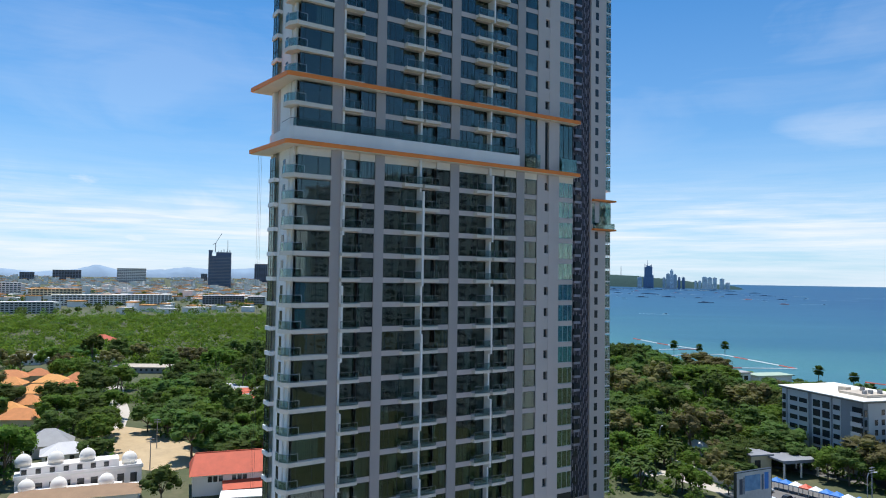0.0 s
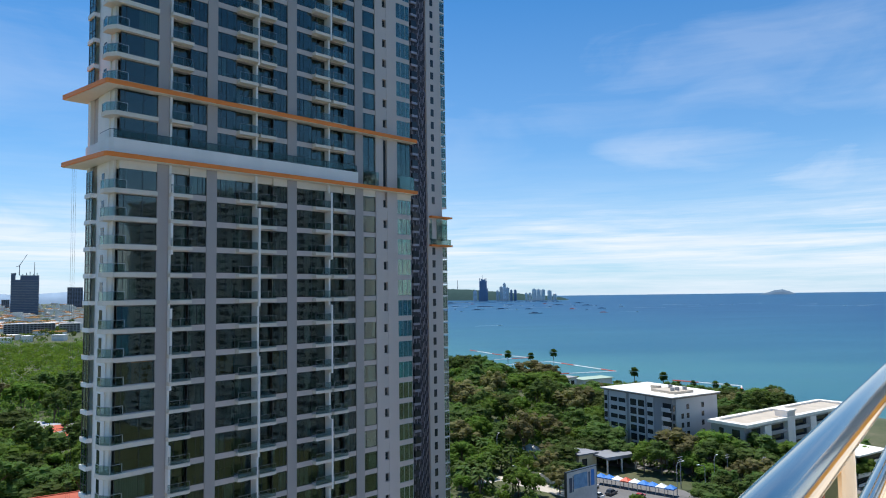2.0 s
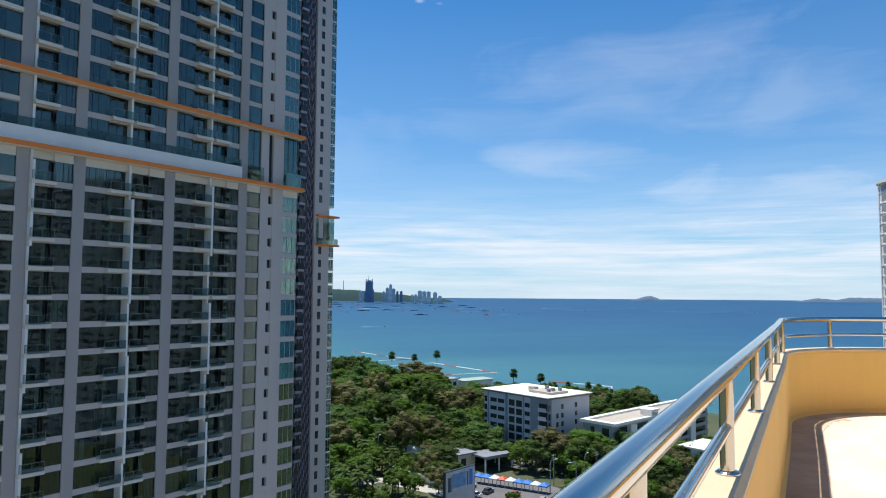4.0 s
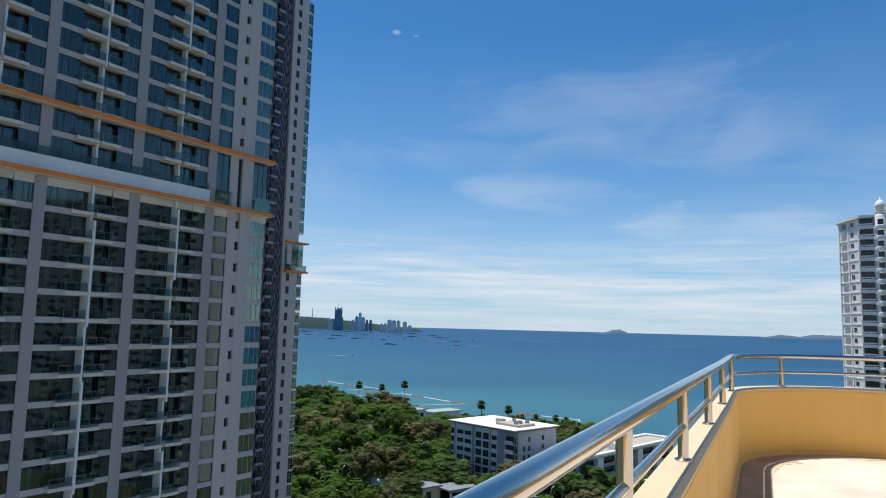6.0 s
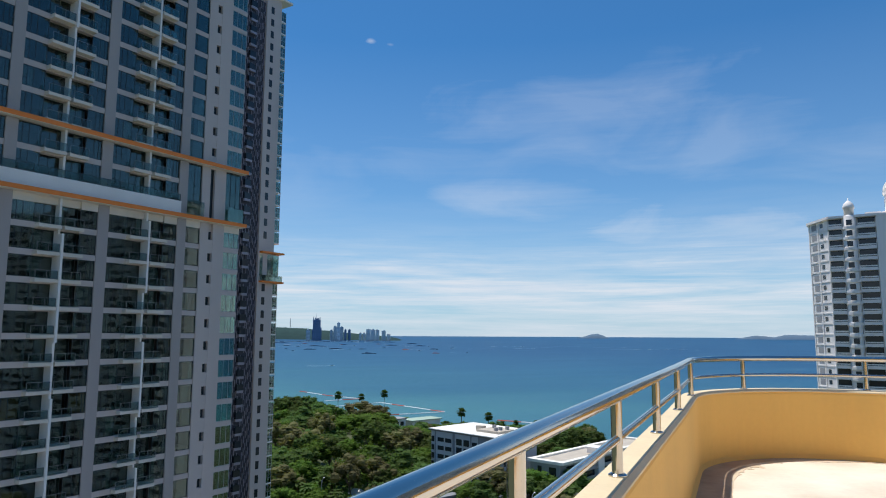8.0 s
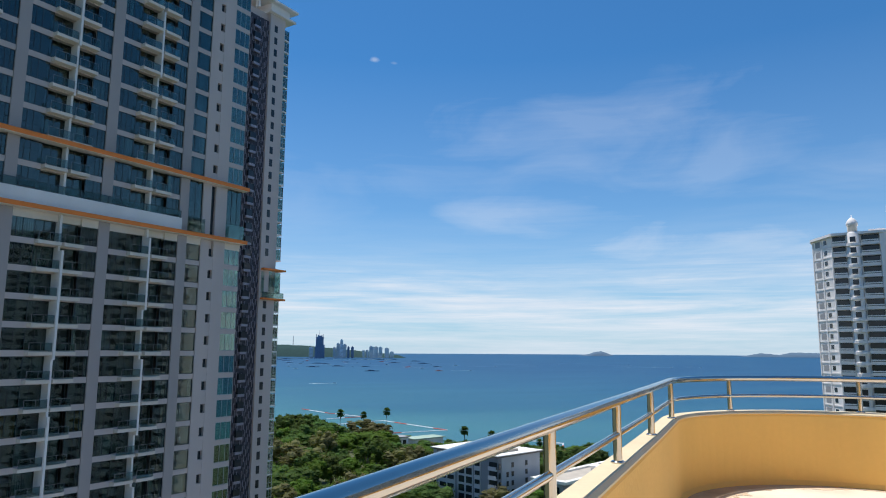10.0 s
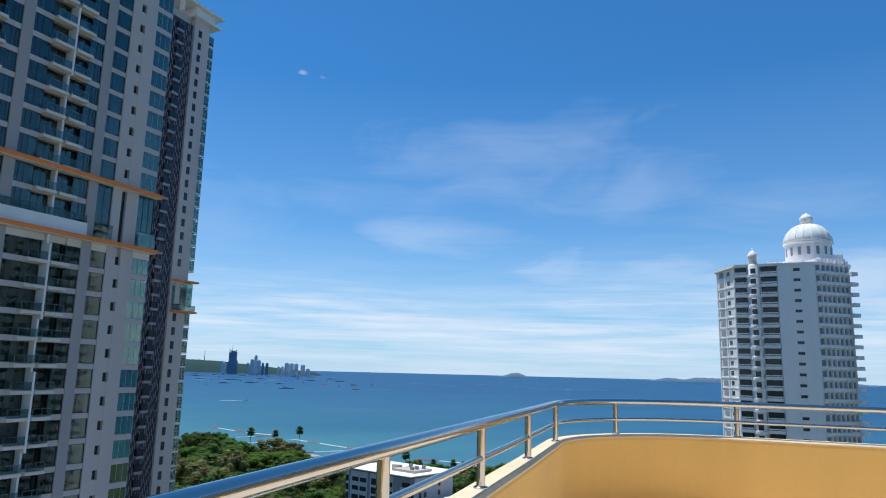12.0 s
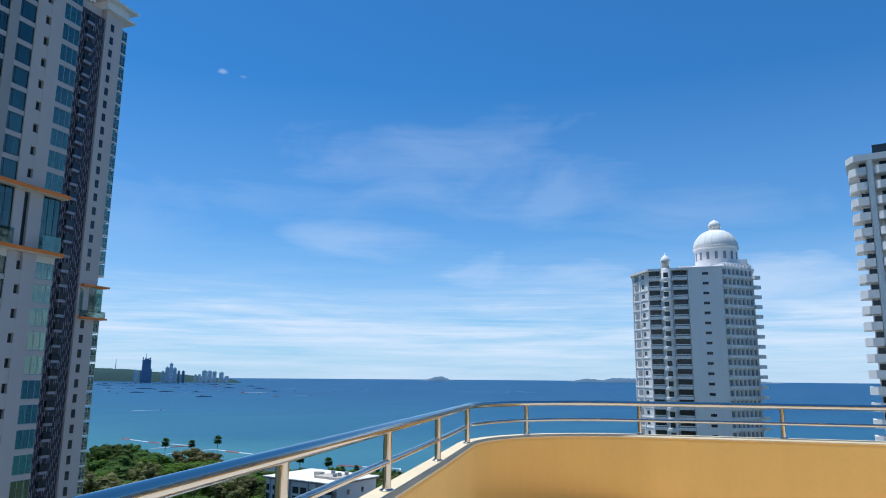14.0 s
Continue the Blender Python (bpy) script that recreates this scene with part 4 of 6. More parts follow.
def grow():
    rnd = random.Random(21)
    spots = []

    def scatter(n, az0, az1, r0, r1, gap, pick, smin, smax):
        tries = made = 0
        while made < n and tries < n * 30:
            tries += 1
            az = rnd.uniform(az0, az1)
            r = math.sqrt(rnd.uniform(r0 * r0, r1 * r1))
            x, y = polar(az, r)
            if not free(x, y) or any((x - a) ** 2 + (y - b) ** 2 < gap * gap for a, b in spots):
                continue
            spots.append((x, y))
            s = rnd.uniform(smin, smax)
            sz = s * rnd.uniform(0.85, 1.2)
            if az < -5:  # the trees get lower towards the windy beach
                sz = max(0.4, min(sz, (58 * (1 - r / (575 if az > -11.5 else 462)) - 3) / 10.5))
                s = min(s, sz * 1.5)
            plant(PROTOS[rnd.choice(pick)], x, y, 3.0, rnd.uniform(0, 360), s, sz)
            made += 1

    # one wide flat crown, one rusty crown and dry trees stand out of the wood by the beach
    for x, y, k, s, sz in ((92, 352, 3, 2.5, 1.5), (80, 348, 3, 2.0, 1.45), (102, 362, 3, 2.0, 1.4), (104, 404, 4, 2.3, 1.55), (112, 400, 4, 1.9, 1.35), (53, 300, 4, 2.0, 1.5), (46, 312, 4, 1.9, 1.7), (90, 285, 4, 1.6, 1.5),
                           (97, 203, 4, 1.5, 1.35), (108, 201, 3, 1.45, 1.35), (119, 196, 0, 1.4, 1.2), (104, 194, 0, 1.2, 1.1), (114, 189, 2, 1.2, 1.1), (129, 191, 3, 1.3, 1.1), (138, 190, 3, 1.2, 1.0), (91, 200, 0, 1.0, 1.0),
                           (66, 425, 1, 1.75, 1.5), (72, 432, 0, 1.7, 1.62), (78, 430, 1, 1.6, 1.42), (84, 436, 0, 1.5, 1.25), (90, 430, 2, 1.4, 1.25), (95, 436, 1, 1.2, 0.8), (70, 412, 0, 1.6, 1.5), (80, 414, 2, 1.5, 1.6), (90, 418, 0, 1.3, 1.2), (60, 418, 1, 1.7, 1.5),
                           (128, 184, 4, 1.0, 0.9), (146, 188, 3, 1.05, 1.0), (152, 196, 0, 1.0, 0.9), (140, 181, 3, 1.1, 0.9)):
        spots.append((x, y))
        plant(PROTOS[k], x, y, 3.0, rnd.uniform(0, 360), s, sz)
    scatter(185, -34, -6, 235, 470, 6.5, (0, 1, 2, 0, 2, 3, 3, 4), 0.85, 1.45)
    scatter(26, -11, -5, 400, 480, 6.0, (0, 1, 2, 0), 0.9, 1.3)
    scatter(30, -36, -22, 185, 240, 5.0, (0, 2, 3, 4), 0.7, 1.05)
    scatter(70, -15, -6.5, 185, 250, 3.2, (3, 5, 5, 5), 0.5, 0.9)
    scatter(30, -24, -15, 186, 240, 4.0, (0, 5, 4, 2), 0.7, 1.0)
    scatter(85, 16, 43, 185, 330, 8.0, (0, 1, 2, 2, 3, 3), 0.9, 1.5)
    scatter(60, 16, 42, 330, 470, 10.0, (0, 1, 2, 3, 0, 4), 1.0, 1.5)
    scatter(95, 16, 43, 175, 270, 3.5, (5, 5, 0, 2), 0.6, 1.05)
    # palms
    for az, r, s in ((-12.6, 462, 1.35), (-14.45, 468, 1.2), (-16.3, 472, 1.35), (-22.6, 372, 1.25), (-24.8, 366, 1.15), (-25.9, 362, 0.85), (-27.0, 366, 0.85), (-28.6, 362, 0.9), (-29.4, 355, 0.9), (-30.0, 352, 0.8)):
        x, y = polar(az, r)
        plant(PALMS[0], x, y, 2.5, rnd.uniform(0, 360), s)
    for i in range(60):
        az, r = rnd.uniform(-14.5, -7.5), rnd.uniform(188, 250)
        x, y = polar(az, r)
        if free(x, y):
            plant(PALMS[1], x, y, 3.0, rnd.uniform(0, 360), rnd.uniform(0.7, 1.15))
    for i in range(16):
        az, r = rnd.uniform(-31.5, -27.5), rnd.uniform(300, 350)
        x, y = polar(az, r)
        if free(x, y):
            plant(PALMS[0], x, y, 3.0, rnd.uniform(0, 360), rnd.uniform(0.55, 0.8))

    # woods too far to count
    rng = np.random.default_rng(8)

    def wood(name, label, n, az0, az1, r0, r1, rad, size, mat, low, high):
        cs, rs = [], []
        while len(cs) < n:
            az, r = rnd.uniform(az0, az1), math.sqrt(rnd.uniform(r0 * r0, r1 * r1))
            x, y = polar(az, r)
            if not free(x, y):
                continue
            k = rnd.uniform(0.7, 1.3)
            z = 3.0 + rnd.uniform(low, high) + rise(r)
            for j in range(3):
                cs.append((x + rnd.uniform(-1, 1) * rad * 0.7, y + rnd.uniform(-1, 1) * rad * 0.7, z + rnd.uniform(-1, 1.2)))
                rs.append(rad * k * rnd.uniform(0.5, 0.85))
        solid(name, Geo().quads(leaf_cloud(rng, cs, rs, 22, size, 0.75, 0.7)), mat, label, "trees", kind="stuff")

    wood("far_wood", "dense green mangrove wood seen from above", 6000, 12, 45, 430, 900, 4.0, 1.35, M_LEAFB, 4.0, 6.5)
    wood("far_wood", "darker trees at the edge of the green wood", 1300, 12, 45, 370, 1000, 4.6, 1.4, M_LEAF, 4.5, 7.5)
    wood("far_wood", "dark trees among the houses of the town", 700, 12, 45, 950, 1900, 7.0, 3.0, M_LEAF, 4.0, 7.0)
    wood("shore_wood", "green trees along the beach", 3000, -34, -2, 250, 800, 3.2, 0.7, M_LEAF, 0.4, 2.2)
    wood("undergrowth", "low green undergrowth between the trees", 2400, -36, -5, 185, 470, 2.4, 0.9, M_LEAF, 0.4, 2.0)
    wood("undergrowth", "low green undergrowth under the trees", 3600, 15, 44, 180, 470, 2.8, 1.0, M_LEAF, 0.3, 2.4)


grow()


# ---- roads and bare ground ----
def patch(name, pts, z, mat, label, category, thick=0.25):
    area = sum(a[0] * b[1] - b[0] * a[1] for a, b in zip(pts, pts[1:] + pts[:1]))
    pts = pts if area > 0 else pts[::-1]
    solid(name, Geo().prism(pts, z - thick, z), mat, label, category, kind="structure")


patch("ground_lot", [(-95, 184), (-88, 196), (-104, 216), (-124, 232), (-138, 236), (-142, 226), (-130, 208), (-118, 196), (-106, 186)], 3.12, M_SAND, "bare yellow sand lot between trees and houses", "sand")
patch("road", [(-136, 232), (-142, 230), (-158, 256), (-176, 284), (-196, 318), (-190, 322), (-170, 290), (-150, 260)], 3.10, M_PAVE, "pale dusty lane between the trees", "road")
patch("road_lot", [(60, 166), (92, 152), (90, 184), (84, 194), (76, 202), (67, 199), (63, 190)], 3.08, M_ASPHALT, "grey paved car park by the market stalls", "pavement")
patch("road_beach", [(30, 262), (62, 236), (84, 222), (140, 176), (137, 171), (80, 214), (56, 230), (26, 256)], 3.06, M_ASPHALT, "grey asphalt road under the trees", "road")
patch("garden_path", [(30, 205), (36, 199), (42, 203), (47, 196), (56, 184), (61, 187), (52, 200), (47, 207), (40, 208), (36, 205)], 3.09, M_PAVE, "pale garden path of a resort", "path")
patch("lawn", [(20, 190), (54, 178), (52, 196), (44, 214), (40, 250), (28, 250)], 3.05, M_GROUND, "green garden lawn with worn spots", "lawn")


# ---- buildings by the beach ----
def window_grid(b, plane, name, mat, cells, depth=0.12):
    """Windows as parts; each cell: along0, along1, z0, z1, on the face plane ('x', value) or ('y', value), looking to the lower side."""
    axis, val = plane
    made = {}
    for a0, a1, z0, z1 in cells:
        key = (round(a1 - a0, 2), round(z1 - z0, 2))
        if key not in made:
            w, h = key
            g = Geo()
            if axis == "x":
                g.box(-depth, 0.03, 0, w, 0, h)
            else:
                g.box(0, w, -depth, 0.03, 0, h)
            made[key] = g.mesh(name, mat)
        part(name, made[key], None, b, m=at(val, a0, z0) if axis == "x" else at(a0, val, z0))


def build_block():
    b = thing("hotel_block", "grey and white six-storey hotel with a flat white roof", "hotel", m=at(98.9, 208.6, 0, 23.2))
    part("wall", Geo().box(0.9, 22.6, 0.9, 31.0, 2.5, 23.8), M_BLOCKGREY, b)
    roof = part("roof", Geo().box(0, 23.4, 0, 31.9, 24.28, 24.5), M_ROOFWHITE, b, "flat white roof slab")
    part("fascia", Geo().box(0.15, 23.25, 0.15, 31.75, 23.81, 24.27), M_FASCIA, roof)
    part("roof_deck", Geo().box(6, 15, 4, 14, 24.5, 25.3).box(9, 11, 14, 17, 24.5, 26.0), M_ROOFDECK, roof)
    for x, y in ((7.2, 6), (9.5, 6), (12.5, 5.5), (12, 11)):
        part("roof_unit", Geo().box(x, x + 1.1, y, y + 0.9, 25.3, 26.4), M_CONC, roof)
    rows = [20.0 - 2.85 * i for i in range(6)]
    # white bays on the long face
    for y0, y1 in ((29.2, 30.9), (20.3, 28.6), (11.9, 19.0), (8.4, 11.2)):
        part("wall_panel", Geo().box(0.72, 0.9, y0, y1, 5.5, 23.6), M_BLOCKWHITE, b)
    cells = []
    for z in rows:
        cells += [(29.4, 30.7, z, z + 1.9), (24.6, 27.6, z + 0.3, z + 1.7), (20.8, 23.8, z + 0.3, z + 1.7), (15.8, 18.4, z, z + 2.1), (12.3, 14.9, z, z + 2.1), (8.7, 10.9, z + 0.3, z + 1.7)]
    window_grid(b, ("x", 0.72), "window", M_DARKWIN, cells)
    for z in rows:
        part("balcony", Geo().box(0.2, 0.92, 1.0, 4.6, z - 0.35, z).box(0.2, 0.3, 1.0, 4.6, z, z + 0.9), M_BLOCKWHITE, b)
    window_grid(b, ("x", 0.88), "window", M_DARKWIN, [(1.1, 4.5, z + 0.1, z + 2.3) for z in rows])
    part("wall_panel", Geo().box(2.6, 22.4, 0.72, 0.9, 5.5, 23.6), M_BLOCKWHITE, b)
    cells = []
    for i, z in enumerate(rows):
        cells += [(1.2, 2.0, z, z + 1.9), (7.5, 8.6, z + 0.2, z + 1.8), (14.6, 15.7, z + 0.2, z + 1.8)]
        if i > 0:
            cells.append((5.0, 6.0, z + 0.2, z + 1.8))
        if i > 3:
            cells.append((10.2, 11.8, z, z + 1.9))
    window_grid(b, ("y", 0.72), "window", M_DARKWIN, cells)


def build_low_hotel():
    b = thing("low_hotel", "long grey four-storey hotel with a white rimmed flat roof", "hotel", m=at(116.5, 196.2, 0, 26.7))
    L, W = 66.6, 13.7
    part("wall", Geo().box(0.8, L - 0.8, 1.6, W - 0.8, 2.5, 16.6), M_CONC, b)
    roof = part("roof", Geo().box(0, L, 0, 1.8, 16.6, 17.5).box(0, L, W - 1.8, W, 16.6, 17.5).box(0, 2.4, 1.8, W - 1.8, 16.6, 17.5).box(L - 2.4, L, 1.8, W - 1.8, 16.6, 17.5), M_ROOFWHITE, b, "broad white roof rim")
    part("roof_deck", Geo().box(2.4, L - 2.4, 1.8, W - 1.8, 16.5, 16.9), M_ROOFDECK, roof)
    for x in (9.5, 22.5, 36.0, 50.0):
        part("pier", Geo().box(x, x + (4.2 if x == 22.5 else 3.6), 0.2, 1.7, 2.5, 18.6 if x == 22.5 else 16.2), M_WHITE2, b)
    part("stair_head", Geo().box(22.4, 26.8, 0.2, 4.5, 17.5, 19.2).box(22.0, 27.2, -0.1, 4.9, 19.2, 19.6), M_WHITE2, b)
    for x0, x1 in ((4.5, 9.3), (13.6, 22.2), (27.2, 35.8), (40.0, 49.8), (54.0, 64.0)):
        for i in range(4):
            z = 13.2 - 3.1 * i
            part("balcony", Geo().box(x0, x1, 0.4, 1.7, z - 0.3, z).box(x0, x1, 0.4, 0.52, z, z + 0.9), M_CONC, b)
            part("window", Geo().box(x0 + 0.2, x1 - 0.2, 1.5, 1.62, z + 0.1, z + 2.4), M_DARKWIN, b)
    part("window", Geo().box(0.7, 0.82, 3.0, 5.6, 4, 15.5), M_DARKWIN, b)
    part("window", Geo().box(0.7, 0.82, 8.5, 10.0, 4, 15.5), M_DARKWIN, b)


build_block()
build_low_hotel()


def build_small_beach():
    p = thing("beach_house", "pale beach house with a flat roof behind trees", "house", m=at(118, 392, 0, 20))
    part("wall", Geo().box(0, 12, 0, 8, 2, 8), M_WHITE2, p)
    part("roof", Geo().box(-0.6, 12.6, -0.6, 8.6, 8, 8.5), M_CONC, p)
    for x in (1, 4.5, 8):
        part("window", Geo().box(x, x + 2.4, -0.1, 0.05, 4.2, 6.6), M_DARKWIN, p)
    g = thing("beach_hall", "low hall with a pale green sheet roof", "house", m=at(134, 398, 0, 20))
    part("wall", Geo().box(0, 22, 0, 10, 2, 6), M_WHITE2, g)
    part("roof", Geo().prism([(-1, -1), (23, -1), (23, 11), (-1, 11)], 6, 6.5), material("pale_green_sheet", (0.36, 0.46, 0.36), 0.7, 0.1, 3, 3, 0.05), g)
    c = thing("entrance_canopy", "flat grey roofed entrance canopy on posts", "canopy", m=at(75.5, 204, 0, 20))
    part("roof", Geo().box(0, 12, 0, 9, 7.4, 7.9).box(-0.2, 12.2, -0.3, 0.1, 7.2, 8.1), M_BLOCKGREY, c)
    for x, y in ((0.4, 0.4), (11.6, 0.4), (0.4, 8.6), (11.6, 8.6), (6, 0.4)):
        part("post", Geo().box(x - 0.2, x + 0.2, y - 0.2, y + 0.2, 2.9, 7.4), M_WHITE2, c)
    k = thing("garden_house", "pale garden house with a flat roof", "house", m=at(68, 208, 0, 22))
    part("wall", Geo().box(0, 7, 0, 10, 2.8, 8.0), M_CAP, k)
    part("roof", Geo().box(-0.5, 7.5, -0.5, 10.5, 8.0, 8.4), M_BLOCKGREY, k)
    part("window", Geo().box(1.2, 3.2, -0.08, 0.05, 4.6, 6.8), M_DARKWIN, k)
    v = thing("pavilion", "small white garden pavilion with a sloping roof", "pavilion", m=at(57.5, 226, 0, 25))
    part("wall", Geo().box(0.6, 5.4, 0.6, 5.4, 2.8, 5.6), M_WHITE2, v)
    g = Geo()
    g.v = [(0, 0, 5.4), (6, 0, 5.4), (6, 6, 5.4), (0, 6, 5.4), (3, 1.5, 7.2), (3, 4.5, 7.2)]
    g.f = [(0, 1, 4), (1, 2, 5, 4), (2, 3, 5), (3, 0, 4, 5), (3, 2, 1, 0)]
    part("roof", g, M_ROOFWHITE, v)
    w = thing("resort_wall", "low white garden wall of the resort", "wall", m=at(47, 214, 0, -62))
    part("wall", Geo().box(0, 26, 0, 0.35, 2.9, 5.0), M_WHITE2, w)


    s = thing("white_house", "white three-storey house with open floors", "house", m=at(138, 178, 0, 24))
    for i in range(3):
        part("floor_slab", Geo().box(0, 14, 0, 10, 5.6 + 2.8 * i, 6.0 + 2.8 * i), M_WHITE2, s)
        part("window", Geo().box(0.4, 13.6, 0.6, 0.7, 3.2 + 2.8 * i, 5.5 + 2.8 * i), M_DARKWIN, s)
        part("balustrade", Geo().box(0, 14, 0.02, 0.1, 3.2 + 2.8 * i, 4.0 + 2.8 * i), M_WHITE2, s)
    part("wall", Geo().box(0.2, 13.8, 0.7, 9.8, 2.8, 11.59), M_WHITE2, s)
    part("roof", Geo().box(-0.8, 14.8, -0.8, 10.8, 11.62, 12.0), M_ROOFWHITE, s)


build_small_beach()
# unseen patch, added so that grey and not green bounces into the tower
patch("ground_bounce", [(-70, 10), (-20, 4), (60, 20), (60, 110), (14, 100), (-24, 72), (-40, 92), (-70, 90)], 3.04, M_CONC, "unseen grey patch added against green bounce in the tower glass", "pavement")


def build_billboard():
    a, b = Vector((52.3, 169.9)), Vector((62.1, 175.9))
    yaw = math.degrees(math.atan2(b.y - a.y, b.x - a.x))
    L = (b - a).length
    t = thing("billboard", "large billboard with a faded blue picture of towers", "billboard", m=at(a.x, a.y, 0, yaw))
    part("frame", Geo().box(-0.25, L + 0.25, 0.02, 0.7, 4.2, 13.2), M_FRAME, t)
    part("sheet", Geo().box(0, L, -0.02, 0.018, 4.5, 13.0), material("poster_pale", (0.55, 0.54, 0.55), 0.6, 0.18, 3, 2, 0.0, tint=(0.72, 0.70, 0.68)), t)
    part("picture", Geo().box(2.6, 7.8, -0.03, -0.024, 8.6, 12.2), material("poster_blue", (0.10, 0.26, 0.50), 0.5, 0.2, 1.5, 2, 0.0, tint=(0.35, 0.55, 0.75)), t)
    part("picture", Geo().box(0.8, 1.9, -0.03, -0.024, 8.0, 11.6), material("poster_dark", (0.05, 0.07, 0.12), 0.5, 0.2, 1.0, 2, 0.0), t)
    part("picture", Geo().box(2.1, 2.5, -0.032, -0.026, 8.0, 11.9), M_FARDARK, t)
    part("picture", Geo().box(8.2, 8.9, -0.03, -0.024, 8.4, 12.0), M_FARDARK, t)
    part("picture", Geo().box(9.2, 10.6, -0.03, -0.024, 8.4, 12.4), M_BLUE, t)
    for x in (1.5, L / 2, L - 1.5):
        part("post", Geo().box(x - 0.2, x + 0.2, 0.2, 0.6, 2.8, 4.2), M_FRAME, t)


build_billboard()


def build_stalls():
    proto = None
    rnd = random.Random(4)
    tops = [M_BLUE, M_BLUE, M_FLOAT_W, M_FLOAT_R, M_FLOAT_W, M_BLUE, M_BLUE, M_FLOAT_W, M_BLUE]
    for i in range(9):
        x, y = 70.0 + i * 1.75, 194.5 - i * 1.85
        s = thing("market_tent", "small market tent with a blue, white or red canvas top", "market tent", "tents of the market", m=at(x, y, 3.08, -46))
        g = Geo()
        g.v = [(-1.3, -1.3, 2.2), (1.3, -1.3, 2.2), (1.3, 1.3, 2.2), (-1.3, 1.3, 2.2), (0, 0, 3.1), (-1.3, -1.3, 1.9), (1.3, -1.3, 1.9), (1.3, 1.3, 1.9), (-1.3, 1.3, 1.9)]
        g.f = [(0, 1, 4), (1, 2, 4), (2, 3, 4), (3, 0, 4), (5, 6, 1, 0), (6, 7, 2, 1), (7, 8, 3, 2), (8, 5, 0, 3)]
        part("canvas", g, tops[i % len(tops)], s)
        for px in (-1.2, 1.2):
            for py in (-1.2, 1.2):
                part("pole", Geo().box(px - 0.04, px + 0.04, py - 0.04, py + 0.04, 0, 1.95), M_ALU, s)


build_stalls()


def street_lamp(x, y, yaw, h=9.0):
    s = thing("street_lamp", "grey street lamp with a curved arm", "street lamp", "street lamps", m=at(x, y, 3.0, yaw))
    part("pole", Geo().tube([(0, 0, 0), (0, 0, h * 0.85), (0.35, 0, h * 0.97), (1.8, 0, h)], [0.12, 0.09, 0.07, 0.05], 7), M_ALU, s)
    part("lamp_head", Geo().box(1.7, 2.5, -0.16, 0.16, h - 0.08, h + 0.1), M_FLOAT_W, s)


for x, y, w in ((57, 235, 30), (86, 180, 10), (92, 176, 190), (99, 184, 40), (46, 225, 60)):
    street_lamp(x, y, w)


def utility_pole(x, y, yaw):
    s = thing("utility_pole", "concrete utility pole with cross arms", "utility pole", "utility poles", m=at(x, y, 3.0, yaw))
    part("pole", Geo().tube([(0, 0, 0), (0, 0, 9)], [0.15, 0.10], 7), M_CONC, s)
    for z in (8.6, 7.9):
        part("cross_arm", Geo().box(-1.1, 1.1, -0.07, 0.07, z, z + 0.14), M_CONC, s)


for x, y, w in ((104, 186, 30), (112, 181, 30), (90, 186, 30), (-112, 210, 20), (-101, 186, 10)):
    utility_pole(x, y, w)


def car(x, y, yaw, color, name):
    c = thing("car", f"small {name} car parked on the paved lot", "car", "parked cars", m=at(x, y, 3.09, yaw))
    mat = material(f"car_paint_{name}", color, 0.3, 0.04, 2, 20, 0.0, coat=0.6)
    body = Geo()
    body.prism([(-2.1, -0.82), (2.1, -0.82), (2.1, 0.82), (-2.1, 0.82)], 0.32, 0.85)
    part("body", body, mat, c)
    g = Geo()
    g.v = [(-1.7, -0.76, 0.85), (1.1, -0.76, 0.85), (1.1, 0.76, 0.85), (-1.7, 0.76, 0.85), (-1.3, -0.62, 1.42), (0.4, -0.62, 1.42), (0.4, 0.62, 1.42), (-1.3, 0.62, 1.42)]
    g.f = [(0, 1, 5, 4), (1, 2, 6, 5), (2, 3, 7, 6), (3, 0, 4, 7), (4, 5, 6, 7)]
    part("cabin", g, M_DARKWIN, c)
    part("roof", Geo().box(-1.25, 0.36, -0.6, 0.6, 1.42, 1.46), mat, c)
    for wx in (-1.3, 1.3):
        for wy in (-0.78, 0.78):
            part("wheel", Geo().tube([(wx, wy - 0.1, 0.32), (wx, wy + 0.1, 0.32)], 0.32, 10), M_FRAME, c)


for i, (x, y, w, col, nm) in enumerate(((66, 190, 40, (0.75, 0.75, 0.75), "white"), (69, 184, 40, (0.06, 0.06, 0.07), "black"), (75, 179, 45, (0.45, 0.05, 0.05), "red"), (80, 172, 45, (0.4, 0.42, 0.44), "silver"), (64, 182, 130, (0.7, 0.7, 0.68), "cream"))):
    car(x, y, w, col, nm)


